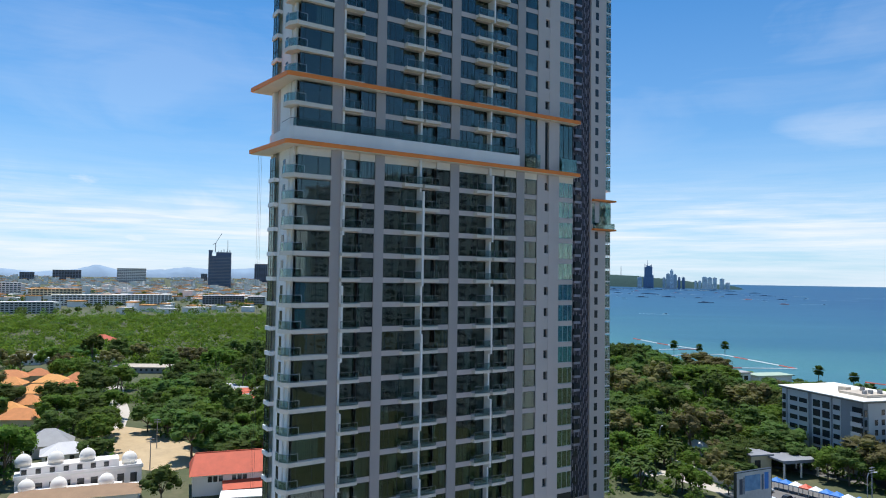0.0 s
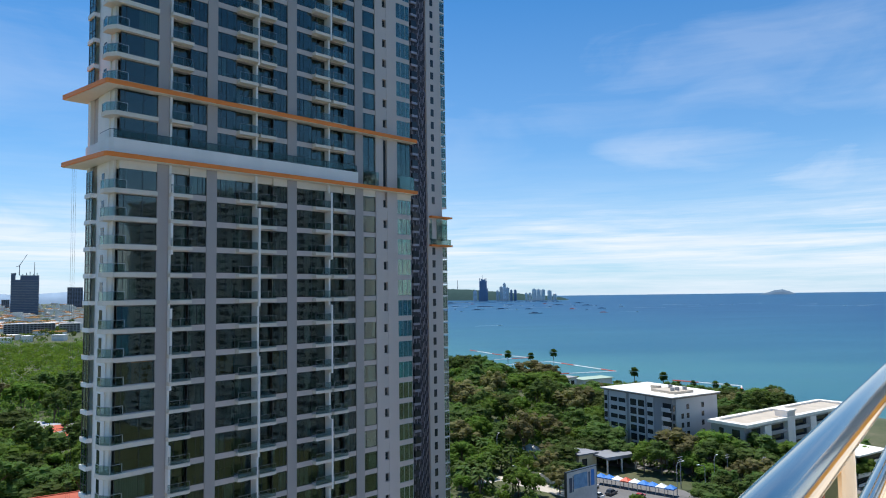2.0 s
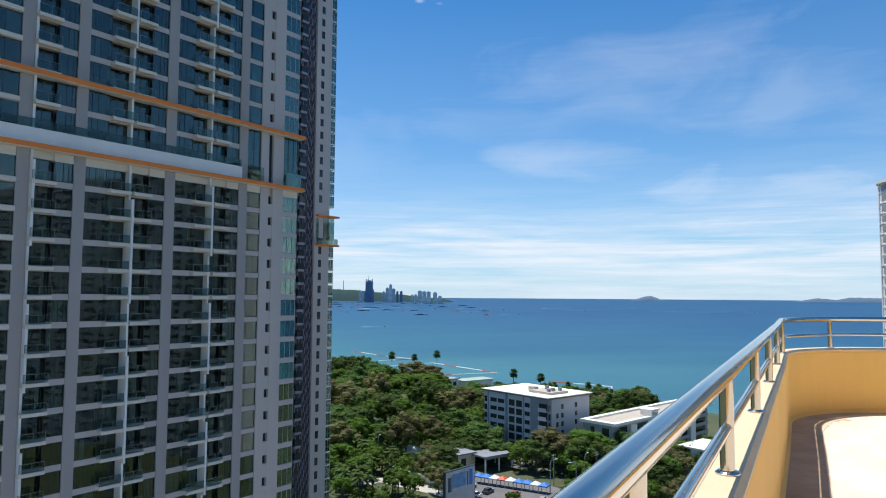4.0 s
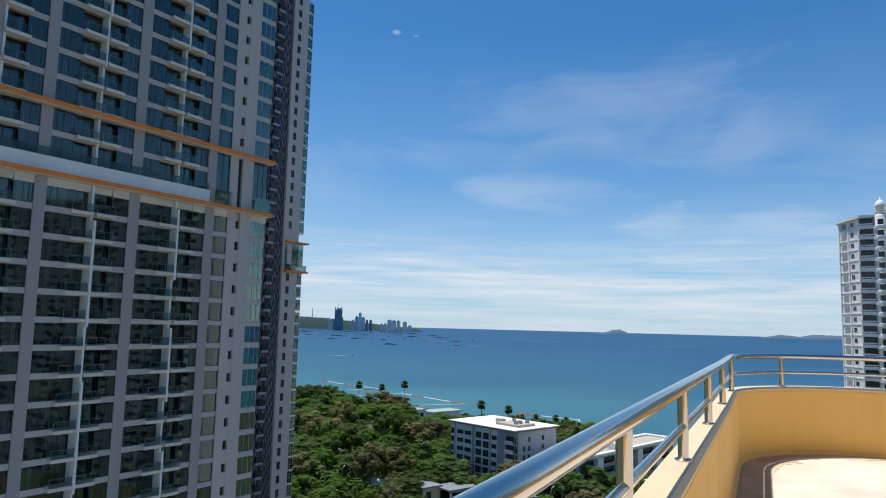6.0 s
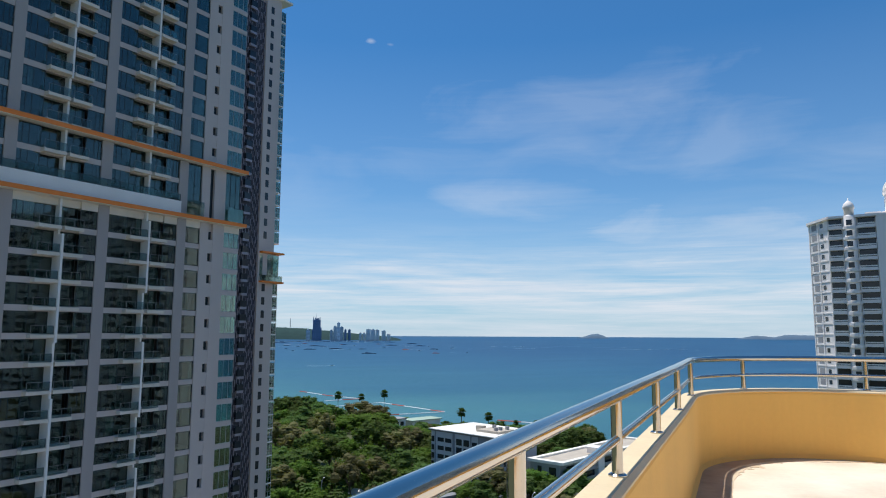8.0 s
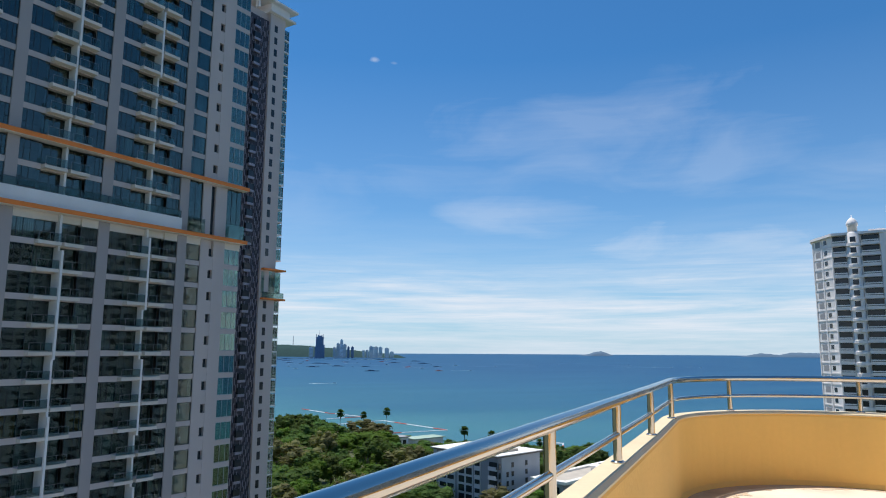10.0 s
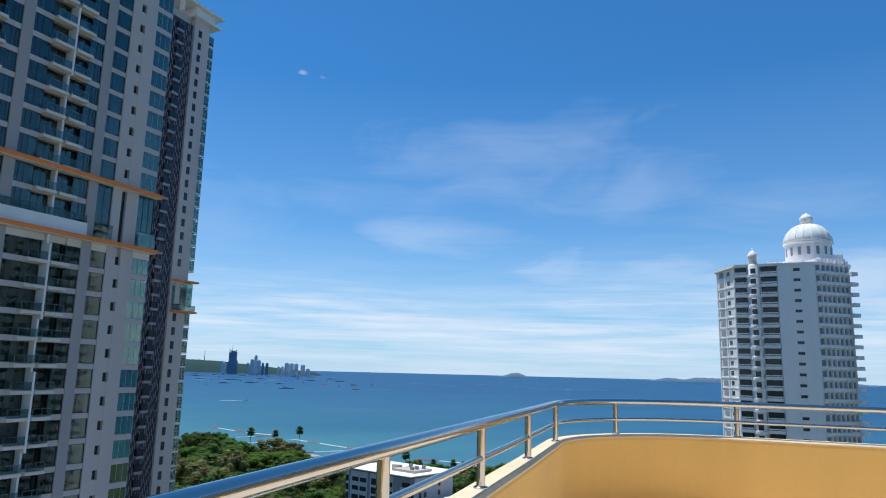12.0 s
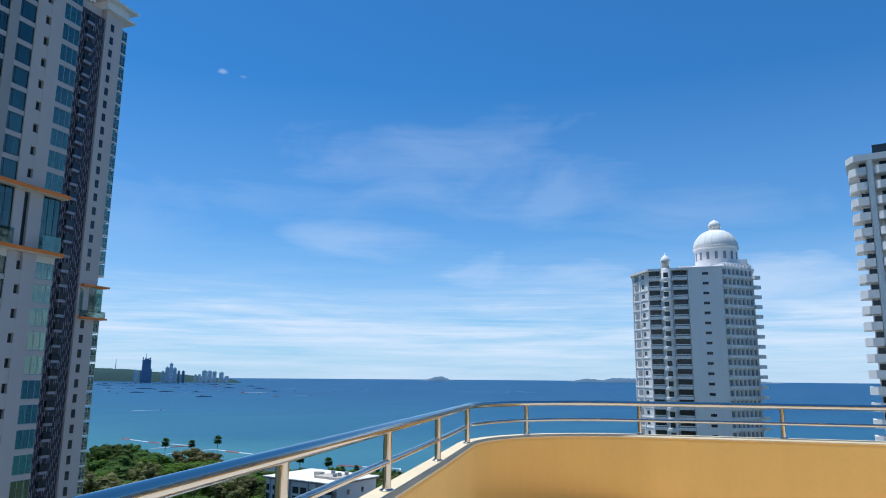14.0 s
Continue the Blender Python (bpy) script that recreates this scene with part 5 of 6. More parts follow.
# ---- the domed tower ----
def build_domed_tower():
    t = thing("domed_tower", "white round-cornered apartment tower with a big ribbed dome", "apartment building", m=at(179.2, 133.9, 0, -54.7))
    plan = [(-17.6, 10.9), (-11.4, 0.6), (-10.9, 0.2), (10.6, 0), (20.2, 9.6), (20.2, 26), (-17.6, 26)]
    part("wall", Geo().prism([(-16.8, 11.0), (-10.9, 1.9), (0.7, 1.9), (0.8, 0), (10.4, 0), (19.6, 9.2), (19.6, 26), (-16.8, 26)], 2, 90.9), M_WHITE2, t)
    part("cornice", Geo().prism([(x * 0.99, y - 0.3) for x, y in plan], 90.9, 91.6), M_WHITE2, t)
    floors = [88.3 - 3.0 * i for i in range(28)]
    # the stair turret and its little dome
    tu = part("turret", Geo().lathe([(1.75, 2), (1.75, 91.3), (1.5, 91.6)], 16, -5.6, 1.0), M_WHITE2, t, smooth=True)
    part("small_dome", Geo().lathe([(1.25, 91.3), (1.25, 93.4), (1.5, 93.5), (1.45, 94.3), (1.1, 95.1), (0.5, 95.7), (0.12, 95.9), (0.08, 96.6)], 16, -5.6, 1.0), M_WHITE2, tu, smooth=True)
    for z in floors:
        part("slot_window", Geo().box(-6.3, -4.9, -0.82, -0.5, z + 0.4, z + 1.9), M_DARKWIN, t)
    bal = {}
    for x0, x1 in ((-11.0, -7.4), (-3.8, 0.7)):
        g = Geo().box(x0, x1, 0.0, 1.9, -0.45, 0.0).box(x0, x1, 0.0, 0.12, 0.0, 0.45).box(x0, x1, -0.08, 0.2, 0.62, 0.95)
        bal[x0] = (g.mesh("balcony", M_WHITE2), Geo().box(x0 + 0.2, x1 - 0.2, 1.78, 1.92, 0.2, 2.5).mesh("window", M_DARKWIN))
    slot = Geo().box(5.0, 6.7, -0.06, 0.05, 0.8, 1.6).mesh("slot_window", M_DARKWIN)
    # the sunny flank: ledges and small windows
    d = Vector((-16.8 + 10.9, 11.0 - 1.9)).normalized()
    n = Vector((d.y, -d.x))
    if n.y > 0:
        n = -n

    def flank(a0, a1, o0, o1, z0, z1):
        o = Vector((-10.9, 1.9))
        q = [o + d * a0 + n * o0, o + d * a1 + n * o0, o + d * a1 + n * o1, o + d * a0 + n * o1]
        area = sum(a.x * b.y - b.x * a.y for a, b in zip(q, q[1:] + q[:1]))
        return Geo().prism([tuple(p) for p in (q if area > 0 else q[::-1])], z0, z1)

    ledge = flank(0.1, 10.7, 0.0, 0.14, -0.2, 0.12).mesh("ledge", M_WHITE2)
    win_a = flank(3.0, 4.5, -0.02, 0.06, 0.8, 2.0).mesh("window", M_DARKWIN)
    win_b = flank(6.6, 9.2, -0.02, 0.06, 0.5, 2.2).mesh("window", M_CONC)
    # the far flank: continuous balconies
    e = Vector((19.6 - 10.4, 9.2)).normalized()
    m = Vector((e.y, -e.x))

    def far(a0, a1, o0, o1, z0, z1):
        o = Vector((10.4, 0))
        q = [o + e * a0 + m * o0, o + e * a1 + m * o0, o + e * a1 + m * o1, o + e * a0 + m * o1]
        area = sum(a.x * b.y - b.x * a.y for a, b in zip(q, q[1:] + q[:1]))
        return Geo().prism([tuple(p) for p in (q if area > 0 else q[::-1])], z0, z1)

    pil = [flank(q, q + 0.45, 0.0, 0.2, 2, 90.9) for q in (0.0, 5.4, 10.3)]
    for g in pil:
        part("pilaster", g, M_WHITE2, t)
    end = far(11.6, 13.9, 0.5, 1.9, -0.2, 0.85).mesh("end_balcony", M_WHITE2)
    sill = Geo().lathe([(1.95, 0.0), (2.1, 0.15), (2.1, 0.9), (1.8, 1.0)], 14, -5.6, 1.0).mesh("ledge", M_WHITE2)
    fbal = far(0.2, 12.9, 0.0, 0.75, -0.2, 0.7).mesh("balcony", M_WHITE2)
    fwin = [far(0.5 + 1.7 * i, 1.7 + 1.7 * i, -0.03, 0.06, 0.75, 2.4).mesh("window", M_BLOCKGREY) for i in range(7)]
    fpier = [far(1.8 + 1.7 * i, 2.1 + 1.7 * i, 0.0, 0.6, 0.71, 2.79).mesh("pier", M_WHITE2) for i in range(7)]
    for z in floors:
        for x0, (bm, wm) in bal.items():
            part("balcony", bm, None, t, m=at(0, 0, z))
            part("window", wm, None, t, m=at(0, 0, z))
        part("slot_window", slot, None, t, m=at(0, 0, z))
        part("end_balcony", end, None, t, m=at(0, 0, z))
        part("ledge", sill, None, t, m=at(0, 0, z - 0.8))
        part("ledge", ledge, None, t, m=at(0, 0, z))
        part("window", win_a, None, t, m=at(0, 0, z))
        part("window", win_b, None, t, m=at(0, 0, z))
        part("balcony", fbal, None, t, m=at(0, 0, z))
        for i in range(7):
            part("window", fwin[i], None, t, m=at(0, 0, z))
            part("pier", fpier[i], None, t, m=at(0, 0, z))
    # dome on a drum
    cx, cy = 9.4, 12.0
    part("roof_terrace", Geo().lathe([(7.9, 91.6), (7.9, 93.2), (7.5, 93.2)], 24, cx, cy), M_WHITE2, t)
    drum = part("drum", Geo().lathe([(6.4, 92.6), (6.4, 98.4), (6.85, 98.5), (6.85, 99.1)], 28, cx, cy), M_WHITE2, t, smooth=False)
    for i in range(16):
        a = 2 * math.pi * i / 16
        x, y = cx + 6.38 * math.cos(a), cy + 6.38 * math.sin(a)
        part("arched_window", Geo().box(-0.42, 0.42, -0.06, 0.06, 94.8, 97.2), M_BLOCKGREY, drum, m=at(x, y, 0, math.degrees(a) + 90))
    prof = [(6.7 * math.cos(radians(a)), 99.1 + 6.0 * math.sin(radians(a))) for a in range(0, 88, 8)]
    dome = part("dome", Geo().lathe(prof, 36, cx, cy), M_ROOFWHITE, t, "ribbed white dome", smooth=True)
    for i in range(18):
        a = 2 * math.pi * i / 18
        pts = [(cx + (r + 0.02) * math.cos(a), cy + (r + 0.02) * math.sin(a), z) for r, z in prof]
        part("rib", Geo().tube(pts, 0.09, 5), M_WHITE2, dome)
    part("lantern", Geo().lathe([(1.7, 104.7), (1.7, 105.8), (1.95, 106.0), (1.8, 107.0), (1.2, 107.8), (0.4, 108.2), (0.1, 108.5)], 18, cx, cy), M_WHITE2, dome, smooth=True)
    for x, y, w, h in ((-2, 9, 4, 1.8), (13.2, 8, 5, 2.9), (15, 14, 4, 2.4)):
        part("roof_house", Geo().box(x, x + w, y, y + 5, 91.6, 91.6 + h), M_WHITE2, t)
    # stepped roof terraces over the far flank
    for k in range(3):
        part("roof_step", far(1.0 + 2.6 * k, 12.4, -4.2 + 0.2 * k, -0.3 - 1.2 * k, 91.6 + 0.9 * k, 92.45 + 0.9 * k), M_WHITE2, t)
    for k in range(9):
        part("finial", far(0.8 + 1.35 * k, 1.15 + 1.35 * k, 0.2, 0.55, 91.6, 92.5), M_WHITE2, t)


build_domed_tower()


def build_right_tower():
    t = thing("balcony_tower", "weathered grey concrete tower with rounded open balconies", "apartment building", m=at(137.6, 64.3, 0, -66))
    # most of this length is unseen, added to be mirrored in the front tower's glass
    part("wall", Geo().box(1.8, 132, 2.2, 22, 2, 100), M_WHITE2, t)
    part("roof_house", Geo().box(4.5, 18, 4, 16, 100, 103.4), M_DARKWIN, t)
    part("roof", Geo().prism([(-0.2, 2.5), (1.2, -0.2), (132.3, -0.2), (132.3, 20), (-0.2, 20)], 99.4, 100.6), M_WHITE2, t)
    b = Geo().prism([(0, 5.5), (0.3, 1.4), (1.4, 0.2), (3.2, 0), (3.2, 2.2), (1.8, 2.2), (1.8, 5.5)], -0.35, 1.15).mesh("balcony", M_WHITE2)
    c = Geo().prism([(4.4, 0.3), (5.2, -0.4), (9.5, -0.4), (10.2, 0.3), (10.2, 2.3), (4.4, 2.3)], -0.35, 1.15).mesh("balcony", M_WHITE2)
    w = Geo().box(2.0, 3.2, 2.12, 2.3, 1.2, 2.3).mesh("window", M_DARKWIN)
    w2 = Geo().box(5.4, 9.4, 2.12, 2.3, 1.2, 2.5).mesh("window", M_DARKWIN)
    slabs, glazing = Geo(), Geo()
    for i in range(33):
        z = 97.0 - 2.95 * i
        for me, n in ((b, "balcony"), (c, "balcony"), (w, "window"), (w2, "window")):
            part(n, me, None, t, m=at(0, 0, z))
        # added bays out of view, there only for the reflections
        for k in range(1, 18):
            slabs.box(4.4 + 6.9 * k, 10.2 + 6.9 * k, -0.4, 2.19, z - 0.35, z + 1.15)
            glazing.box(5.4 + 6.9 * k, 9.4 + 6.9 * k, 2.12, 2.3, z + 1.2, z + 2.5)
    part("balcony", slabs, M_WHITE2, t, kind="stuff")
    part("window", glazing, M_DARKWIN, t, kind="stuff")
    part("pier", Geo().box(3.3, 4.3, 0.2, 2.2, 2, 99.4), M_WHITE2, t)


build_right_tower()


# ---- the town on the left ----
def hip_roof(L, W, h, over=0.7):
    g = Geo()
    r = min(L, W) / 2
    a, b = -over, L + over
    c, d = -over, W + over
    if L >= W:
        g.v = [(a, c, 0), (b, c, 0), (b, d, 0), (a, d, 0), (r, W / 2, h), (L - r, W / 2, h)]
        g.f = [(0, 1, 5, 4), (1, 2, 5), (2, 3, 4, 5), (3, 0, 4), (3, 2, 1, 0)]
    else:
        g.v = [(a, c, 0), (b, c, 0), (b, d, 0), (a, d, 0), (L / 2, r, h), (L / 2, W - r, h)]
        g.f = [(0, 1, 4), (1, 2, 5, 4), (2, 3, 5), (3, 0, 4, 5), (3, 2, 1, 0)]
    return g


def house(x, y, yaw, L, W, wall_h, roof_h, roof_mat, wall_mat, label, group=""):
    h = thing("house", label, "house", group, m=at(x, y, 3.0, yaw))
    part("wall", Geo().box(0, L, 0, W, -0.3, wall_h), wall_mat, h)
    part("roof", hip_roof(L, W, roof_h), roof_mat, h, m=at(0, 0, wall_h + 0.004))
    win = Geo().box(0, 1.2, -0.06, 0.05, 0, 1.3).mesh("window", M_DARKWIN)
    for i in range(max(1, int(L // 3))):
        for z in ([1.2, 4.0] if wall_h > 5 else [1.2]):
            part("window", win, None, h, m=at(0.9 + i * 3.0, 0, z))
    return h


rnd = random.Random(9)
for x, y, w, L, W in ((-206, 268, 15, 17, 10), (-200, 282, 20, 12, 9), (-176, 220, 10, 14, 9), (-184, 230, 30, 9, 8), (-218, 296, 15, 13, 9), (-210, 306, 15, 9, 8), (-246, 304, 20, 15, 10), (-236, 314, 20, 10, 8), (-228, 286, 15, 10, 8), (-190, 246, 10, 10, 8)):
    house(x, y, w, L, W, 4.4, 3.2, M_TERRA, M_CAP, "cream villa with an orange tiled hip roof", "orange roofed villas")
house(-142, 190, 30, 12, 9, 3.6, 4.2, M_GREYROOF, M_WHITE2, "house with steep grey sheet roof")
house(-132, 184, 35, 12, 8, 3.0, 2.6, M_GREYROOF, M_WHITE2, "low house with pale grey sheet roof")
house(-150, 180, 30, 10, 8, 3.0, 2.4, M_GREYROOF, M_WHITE2, "low house with pale grey sheet roof")
for i in range(16):
    x, y = -134 + rnd.uniform(-8, 26), 300 + rnd.uniform(-20, 14)
    house(x, y, rnd.uniform(0, 40), rnd.uniform(6, 10), rnd.uniform(5, 7), 2.8, 1.0, rnd.choice((M_GREYROOF, M_GREYROOF, M_GREYROOF, M_CONC, M_RED, M_BLUE if i == 4 else M_CONC)), M_CONC, "small shack with a sheet metal roof", "shacks under the trees")
for i in range(9):
    x, y = -300 + i * 6.5 + rnd.uniform(-3, 3), 384 + rnd.uniform(-6, 10)
    house(x, y, rnd.uniform(0, 25), 9, 8, 4.5, 1.6, rnd.choice((M_GREYROOF, M_FLOAT_W, M_TERRA)), M_WHITE2, "pale house with a low roof among trees", "houses by the wood")
house(-220, 360, 8, 30, 11, 3.4, 1.2, M_ROOFDECK, M_CONC, "long low shed with a sandy pale roof")
house(-318, 490, 10, 16, 12, 4, 4, M_RED, M_CAP, "house with a dark red roof in the wood")


def build_red_house():
    h = thing("red_roof_house", "white two-storey house with bright red gable roofs", "house", m=at(-78.5, 165.0, 3.0, 26))
    part("wall", Geo().box(0, 17, 0, 12, -0.3, 5.4), M_WHITE2, h)
    g = Geo()
    g.v = [(-0.8, -0.9, 5.2), (17.8, -0.9, 5.2), (17.8, 12.9, 5.2), (-0.8, 12.9, 5.2), (0.6, 6, 9.2), (17.8, 6, 9.2)]
    g.f = [(0, 1, 5, 4), (1, 2, 5), (2, 3, 4, 5), (3, 0, 4), (3, 2, 1, 0)]
    roof = part("roof", g, M_RED, h, "bright red tiled roof")
    part("roof_ridge", Geo().tube([(0.6, 6, 9.25), (17.8, 6, 9.25)], 0.14, 6), M_RED, roof)
    g = Geo()
    g.v = [(7, -4.2, 2.3), (17.5, -4.2, 2.3), (17.5, -0.05, 3.5), (7, -0.05, 3.5), (7, -4.2, 2.15), (17.5, -4.2, 2.15), (17.5, -0.05, 3.35), (7, -0.05, 3.35)]
    g.f = [(0, 1, 2, 3), (7, 6, 5, 4), (0, 4, 5, 1), (1, 5, 6, 2), (3, 7, 4, 0)]
    part("porch_roof", g, M_RED, h)
    for x in (7.3, 12, 17.2):
        part("post", Geo().box(x - 0.12, x + 0.12, -4.1, -3.86, -0.2, 2.2), M_WHITE2, h)
    for x in (3.6, 4.9, 6.2, 9.4, 10.7, 12.0):
        part("window", Geo().box(x, x + 1.0, -0.07, 0.05, 3.3, 4.7), M_DARKWIN, h)
    s = thing("white_shed", "low shed with a white sheet roof", "shed", m=at(-68, 158, 3.0, 20))
    part("wall", Geo().box(0, 12, 0, 5, -0.2, 2.4), M_CONC, s)
    part("roof", Geo().box(-0.4, 12.4, -0.4, 5.4, 2.4, 2.6), M_FLOAT_W, s)


build_red_house()


def build_domed_row():
    """Two rows of white houses with small white domes."""
    t = thing("domed_row", "white terrace of houses with a row of small domes", "terraced houses", m=at(-113.8, 149.5, 0, 35.0))
    L = 27.0
    part("wall", Geo().box(0, L, 0, 6.5, 2.6, 9.9), M_WHITE2, t)
    part("roof", Geo().box(-0.3, L + 0.3, -0.3, 6.8, 9.9, 10.2), M_ROOFWHITE, t)
    part("parapet", Geo().box(-0.3, L + 0.3, -0.3, -0.1, 10.2, 10.8), M_WHITE2, t)
    part("upper_wall", Geo().box(1.0, L - 5, 2.2, 6.5, 10.2, 12.0), M_WHITE2, t)
    prof = [(1.45, 0.0), (1.45, 0.5), (1.6, 0.55), (1.55, 1.2), (1.3, 1.8), (0.85, 2.25), (0.35, 2.5), (0.06, 2.6), (0.05, 3.0)]
    dome = Geo().lathe(prof, 18).mesh("dome", M_ROOFWHITE, True)
    for x in (1.5, 8.2, 15.0, 24.5):
        part("dome", dome, None, t, m=at(x, 4.2, 12.0 if x < 20 else 10.2) @ Matrix.Diagonal((1.15, 1.15, 1.15, 1)))
    for i in range(9):
        x = 1.2 + i * 2.9
        part("window", Geo().box(x, x + 1.5, -0.08, 0.05, 6.6, 8.8), M_DARKWIN, t)
        part("window", Geo().box(x, x + 1.1, 2.12, 2.22, 10.4, 11.6), M_DARKWIN, t) if x < L - 7 else None
    s = thing("domed_row", "white terrace of houses with domes and a brown deck roof", "terraced houses", m=at(-108, 139.5, 0, 27.0))
    part("wall", Geo().box(0, 26, 0, 9.0, 2.6, 8.0), M_WHITE2, s)
    part("roof", hip_roof(26, 7.0, 1.6), material("brown_tile_roof", (0.30, 0.19, 0.11), 0.8, 0.12, 2, 3, 0.2), s, m=at(0, 0, 8.02))
    for x in (2.0, 8.6, 18.6):
        part("dome", dome, None, s, m=at(x, 10.2, 7.6) @ Matrix.Diagonal((1.15, 1.15, 1.1, 1)))
    part("wall", Geo().box(0, 22, 8.9, 12, 2.6, 7.7), M_WHITE2, s)


build_domed_row()


def slab_block(az, r, wide, tall, deep, mat, label, name="far_building", yaw=None, floors=5, cols=16, roof=None, base=3.0):
    """A far building with its rows of windows."""
    x, y = polar(az, r)
    b = thing(name, label, "building", m=at(x, y, base + rise(r), az if yaw is None else yaw))
    part("wall", Geo().box(-wide / 2, wide / 2, 0, deep, -3, tall), mat, b)
    part("roof", Geo().box(-wide / 2 - 0.6, wide / 2 + 0.6, -0.6, deep + 0.6, tall, tall + 0.7), roof or M_ROOFWHITE, b)
    w, h = wide / cols, tall / floors
    me = Geo().box(0.15 * w, 0.85 * w, -0.25, 0.1, 0.25 * h, 0.8 * h).mesh("window", M_DARKWIN)
    for i in range(floors):
        for j in range(cols):
            part("window", me, None, b, m=at(-wide / 2 + j * w, 0, i * h))
    return b


slab_block(36.9, 1050, 60, 15, 16, M_FARWALL, "long pale hotel block beyond the wood", floors=5, cols=12)
slab_block(33.0, 1285, 110, 17, 18, M_WHITE2, "long white hotel block beyond the wood", floors=5, cols=18)
slab_block(29.4, 1300, 95, 17, 18, M_WHITE2, "second long white hotel block beyond the wood", floors=5, cols=16)
slab_block(23.5, 1305, 72, 16, 18, M_BLOCKGREY, "long grey hotel block beyond the wood", floors=5, cols=14)
slab_block(21.0, 1290, 30, 15, 18, M_CONC, "grey hotel block beyond the wood", floors=5, cols=6)
slab_block(35.2, 1500, 90, 22, 18, M_CAP, "cream hotel with a brown roof", floors=5, cols=14, roof=M_TERRA)
slab_block(38.5, 1700, 70, 30, 18, M_WHITE2, "white hotel block in the town", floors=7, cols=10)
slab_block(30.2, 3300, 116, 62, 40, M_WHITE2, "wide white hotel over the town", floors=9, cols=14)
slab_block(37.0, 3600, 58, 36, 40, M_FARGREY, "dark office block over the town", floors=6, cols=6)
slab_block(34.5, 3600, 116, 48, 40, M_FARGREY, "wide dark office block over the town", floors=7, cols=10)
slab_block(20.7, 3400, 60, 92, 40, M_FARDARK, "dark tower at the edge of the town", floors=16, cols=6)
slab_block(25.0, 3600, 30, 40, 30, M_FARGREY, "grey block in the town", floors=8, cols=4)
slab_block(19.2, 3500, 60, 60, 30, M_FARWALL, "pale block in the town", floors=10, cols=6)


def build_site_tower():
    x, y = polar(23.82, 2600)
    t = thing("unfinished_tower", "dark unfinished concrete tower with a crane on top", "building", m=at(x, y, 3 + rise(2600), 23.82) @ Matrix.Diagonal((1.5, 1.5, 1.14, 1)))
    part("wall", Geo().box(-27, 25, 0, 30, -2, 100), M_FARDARK, t)
    part("wall", Geo().box(-27, -19, -1, 20, 100, 118).box(-10, 25, 2, 25, 100, 112), M_FARDARK, t)
    for i in range(8):
        part("column", Geo().box(-26 + i * 6.6, -24.5 + i * 6.6, 1, 3, 112, 116 + 3 * (i % 3)), M_FARDARK, t)
    for i in range(22):
        part("floor_slab", Geo().box(-27.6, 25.6, -0.8, 30, i * 4.6, i * 4.6 + 0.7), M_CONC, t)
    part("crane", Geo().tube([(-12, 5, 112), (-12, 5, 140)], 0.8, 5).tube([(-18, 5, 136), (-12, 5, 140), (2, 5, 172)], [0.8, 0.7, 0.4], 5), M_FARDARK, t)
    part("crane", Geo().tube([(16, 5, 112), (16, 5, 150)], 0.6, 5), M_FARDARK, t)


build_site_tower()


def build_town():
    """Hundreds of low houses, too far to count."""
    r1 = random.Random(14)
    walls, tiles, sheets = Geo(), Geo(), Geo()
    for i in range(1500):
        az = r1.uniform(12, 46)
        r = 1400 * (3.1 ** r1.random()) if r1.random() < 0.97 else r1.uniform(1000, 1250)
        if r > 4300:
            continue
        x, y = polar(az, r)
        z = 3 + rise(r)
        w, d, h = r1.uniform(8, 26), r1.uniform(8, 18), r1.uniform(4, 9) * (2.2 if r1.random() < 0.10 else 1)
        walls.box(x - w / 2, x + w / 2, y - d / 2, y + d / 2, z - 2, z + h)
        (tiles if r1.random() < 0.45 else sheets).box(x - w / 2 - 0.8, x + w / 2 + 0.8, y - d / 2 - 0.8, y + d / 2 + 0.8, z + h + 0.01, z + h + 1.6)
    t = thing("far_town", "low town with white walls and orange and white roofs", "town", kind="stuff")
    part("wall", walls, M_WHITE2, t, kind="stuff")
    part("roof", tiles, M_TERRA, t, kind="stuff")
    part("roof", sheets, M_ROOFWHITE, t, kind="stuff")


build_town()


# ---- headland, islands, hills ----
def ridge(name, label, mat, stops, r0, r1, deep, base_el, rough=0.05):
    """A far hill from (azimuth, elevation of its crest) stops."""
    rn = random.Random(len(stops))
    n = 90
    v, f = [], []
    az = [s[0] for s in stops]
    el = [s[1] for s in stops]
    for i in range(n + 1):
        k = i / n
        a = az[0] + (az[-1] - az[0]) * k
        e = float(np.interp(-a, [-q for q in az], el)) if az[0] > az[-1] else float(np.interp(a, az, el))
        r = r0 + (r1 - r0) * k
        e += rough * (noise.noise((a * 3.0, 0, 0)) + 0.5 * noise.noise((a * 11.0, 3, 0))) * min(1, 6 * k, 6 * (1 - k))
        low = 58 + r * math.tan(radians(base_el)) - 6
        top = max(58 + (r + deep) * math.tan(radians(e)), low + 1)
        for rr, z in ((r, low), (r + deep * 0.3, low + (top - low) * 0.55), (r + deep, top), (r + deep * 2.0, low)):
            x, y = polar(a, rr)
            v.append((x, y, z))
    for i in range(n):
        for j in range(3):
            a = i * 4 + j
            f.append((a, a + 4, a + 5, a + 1))
    g = Geo()
    g.v, g.f = v, f
    return solid(name, g, mat, label, "hill", kind="structure", smooth=True)


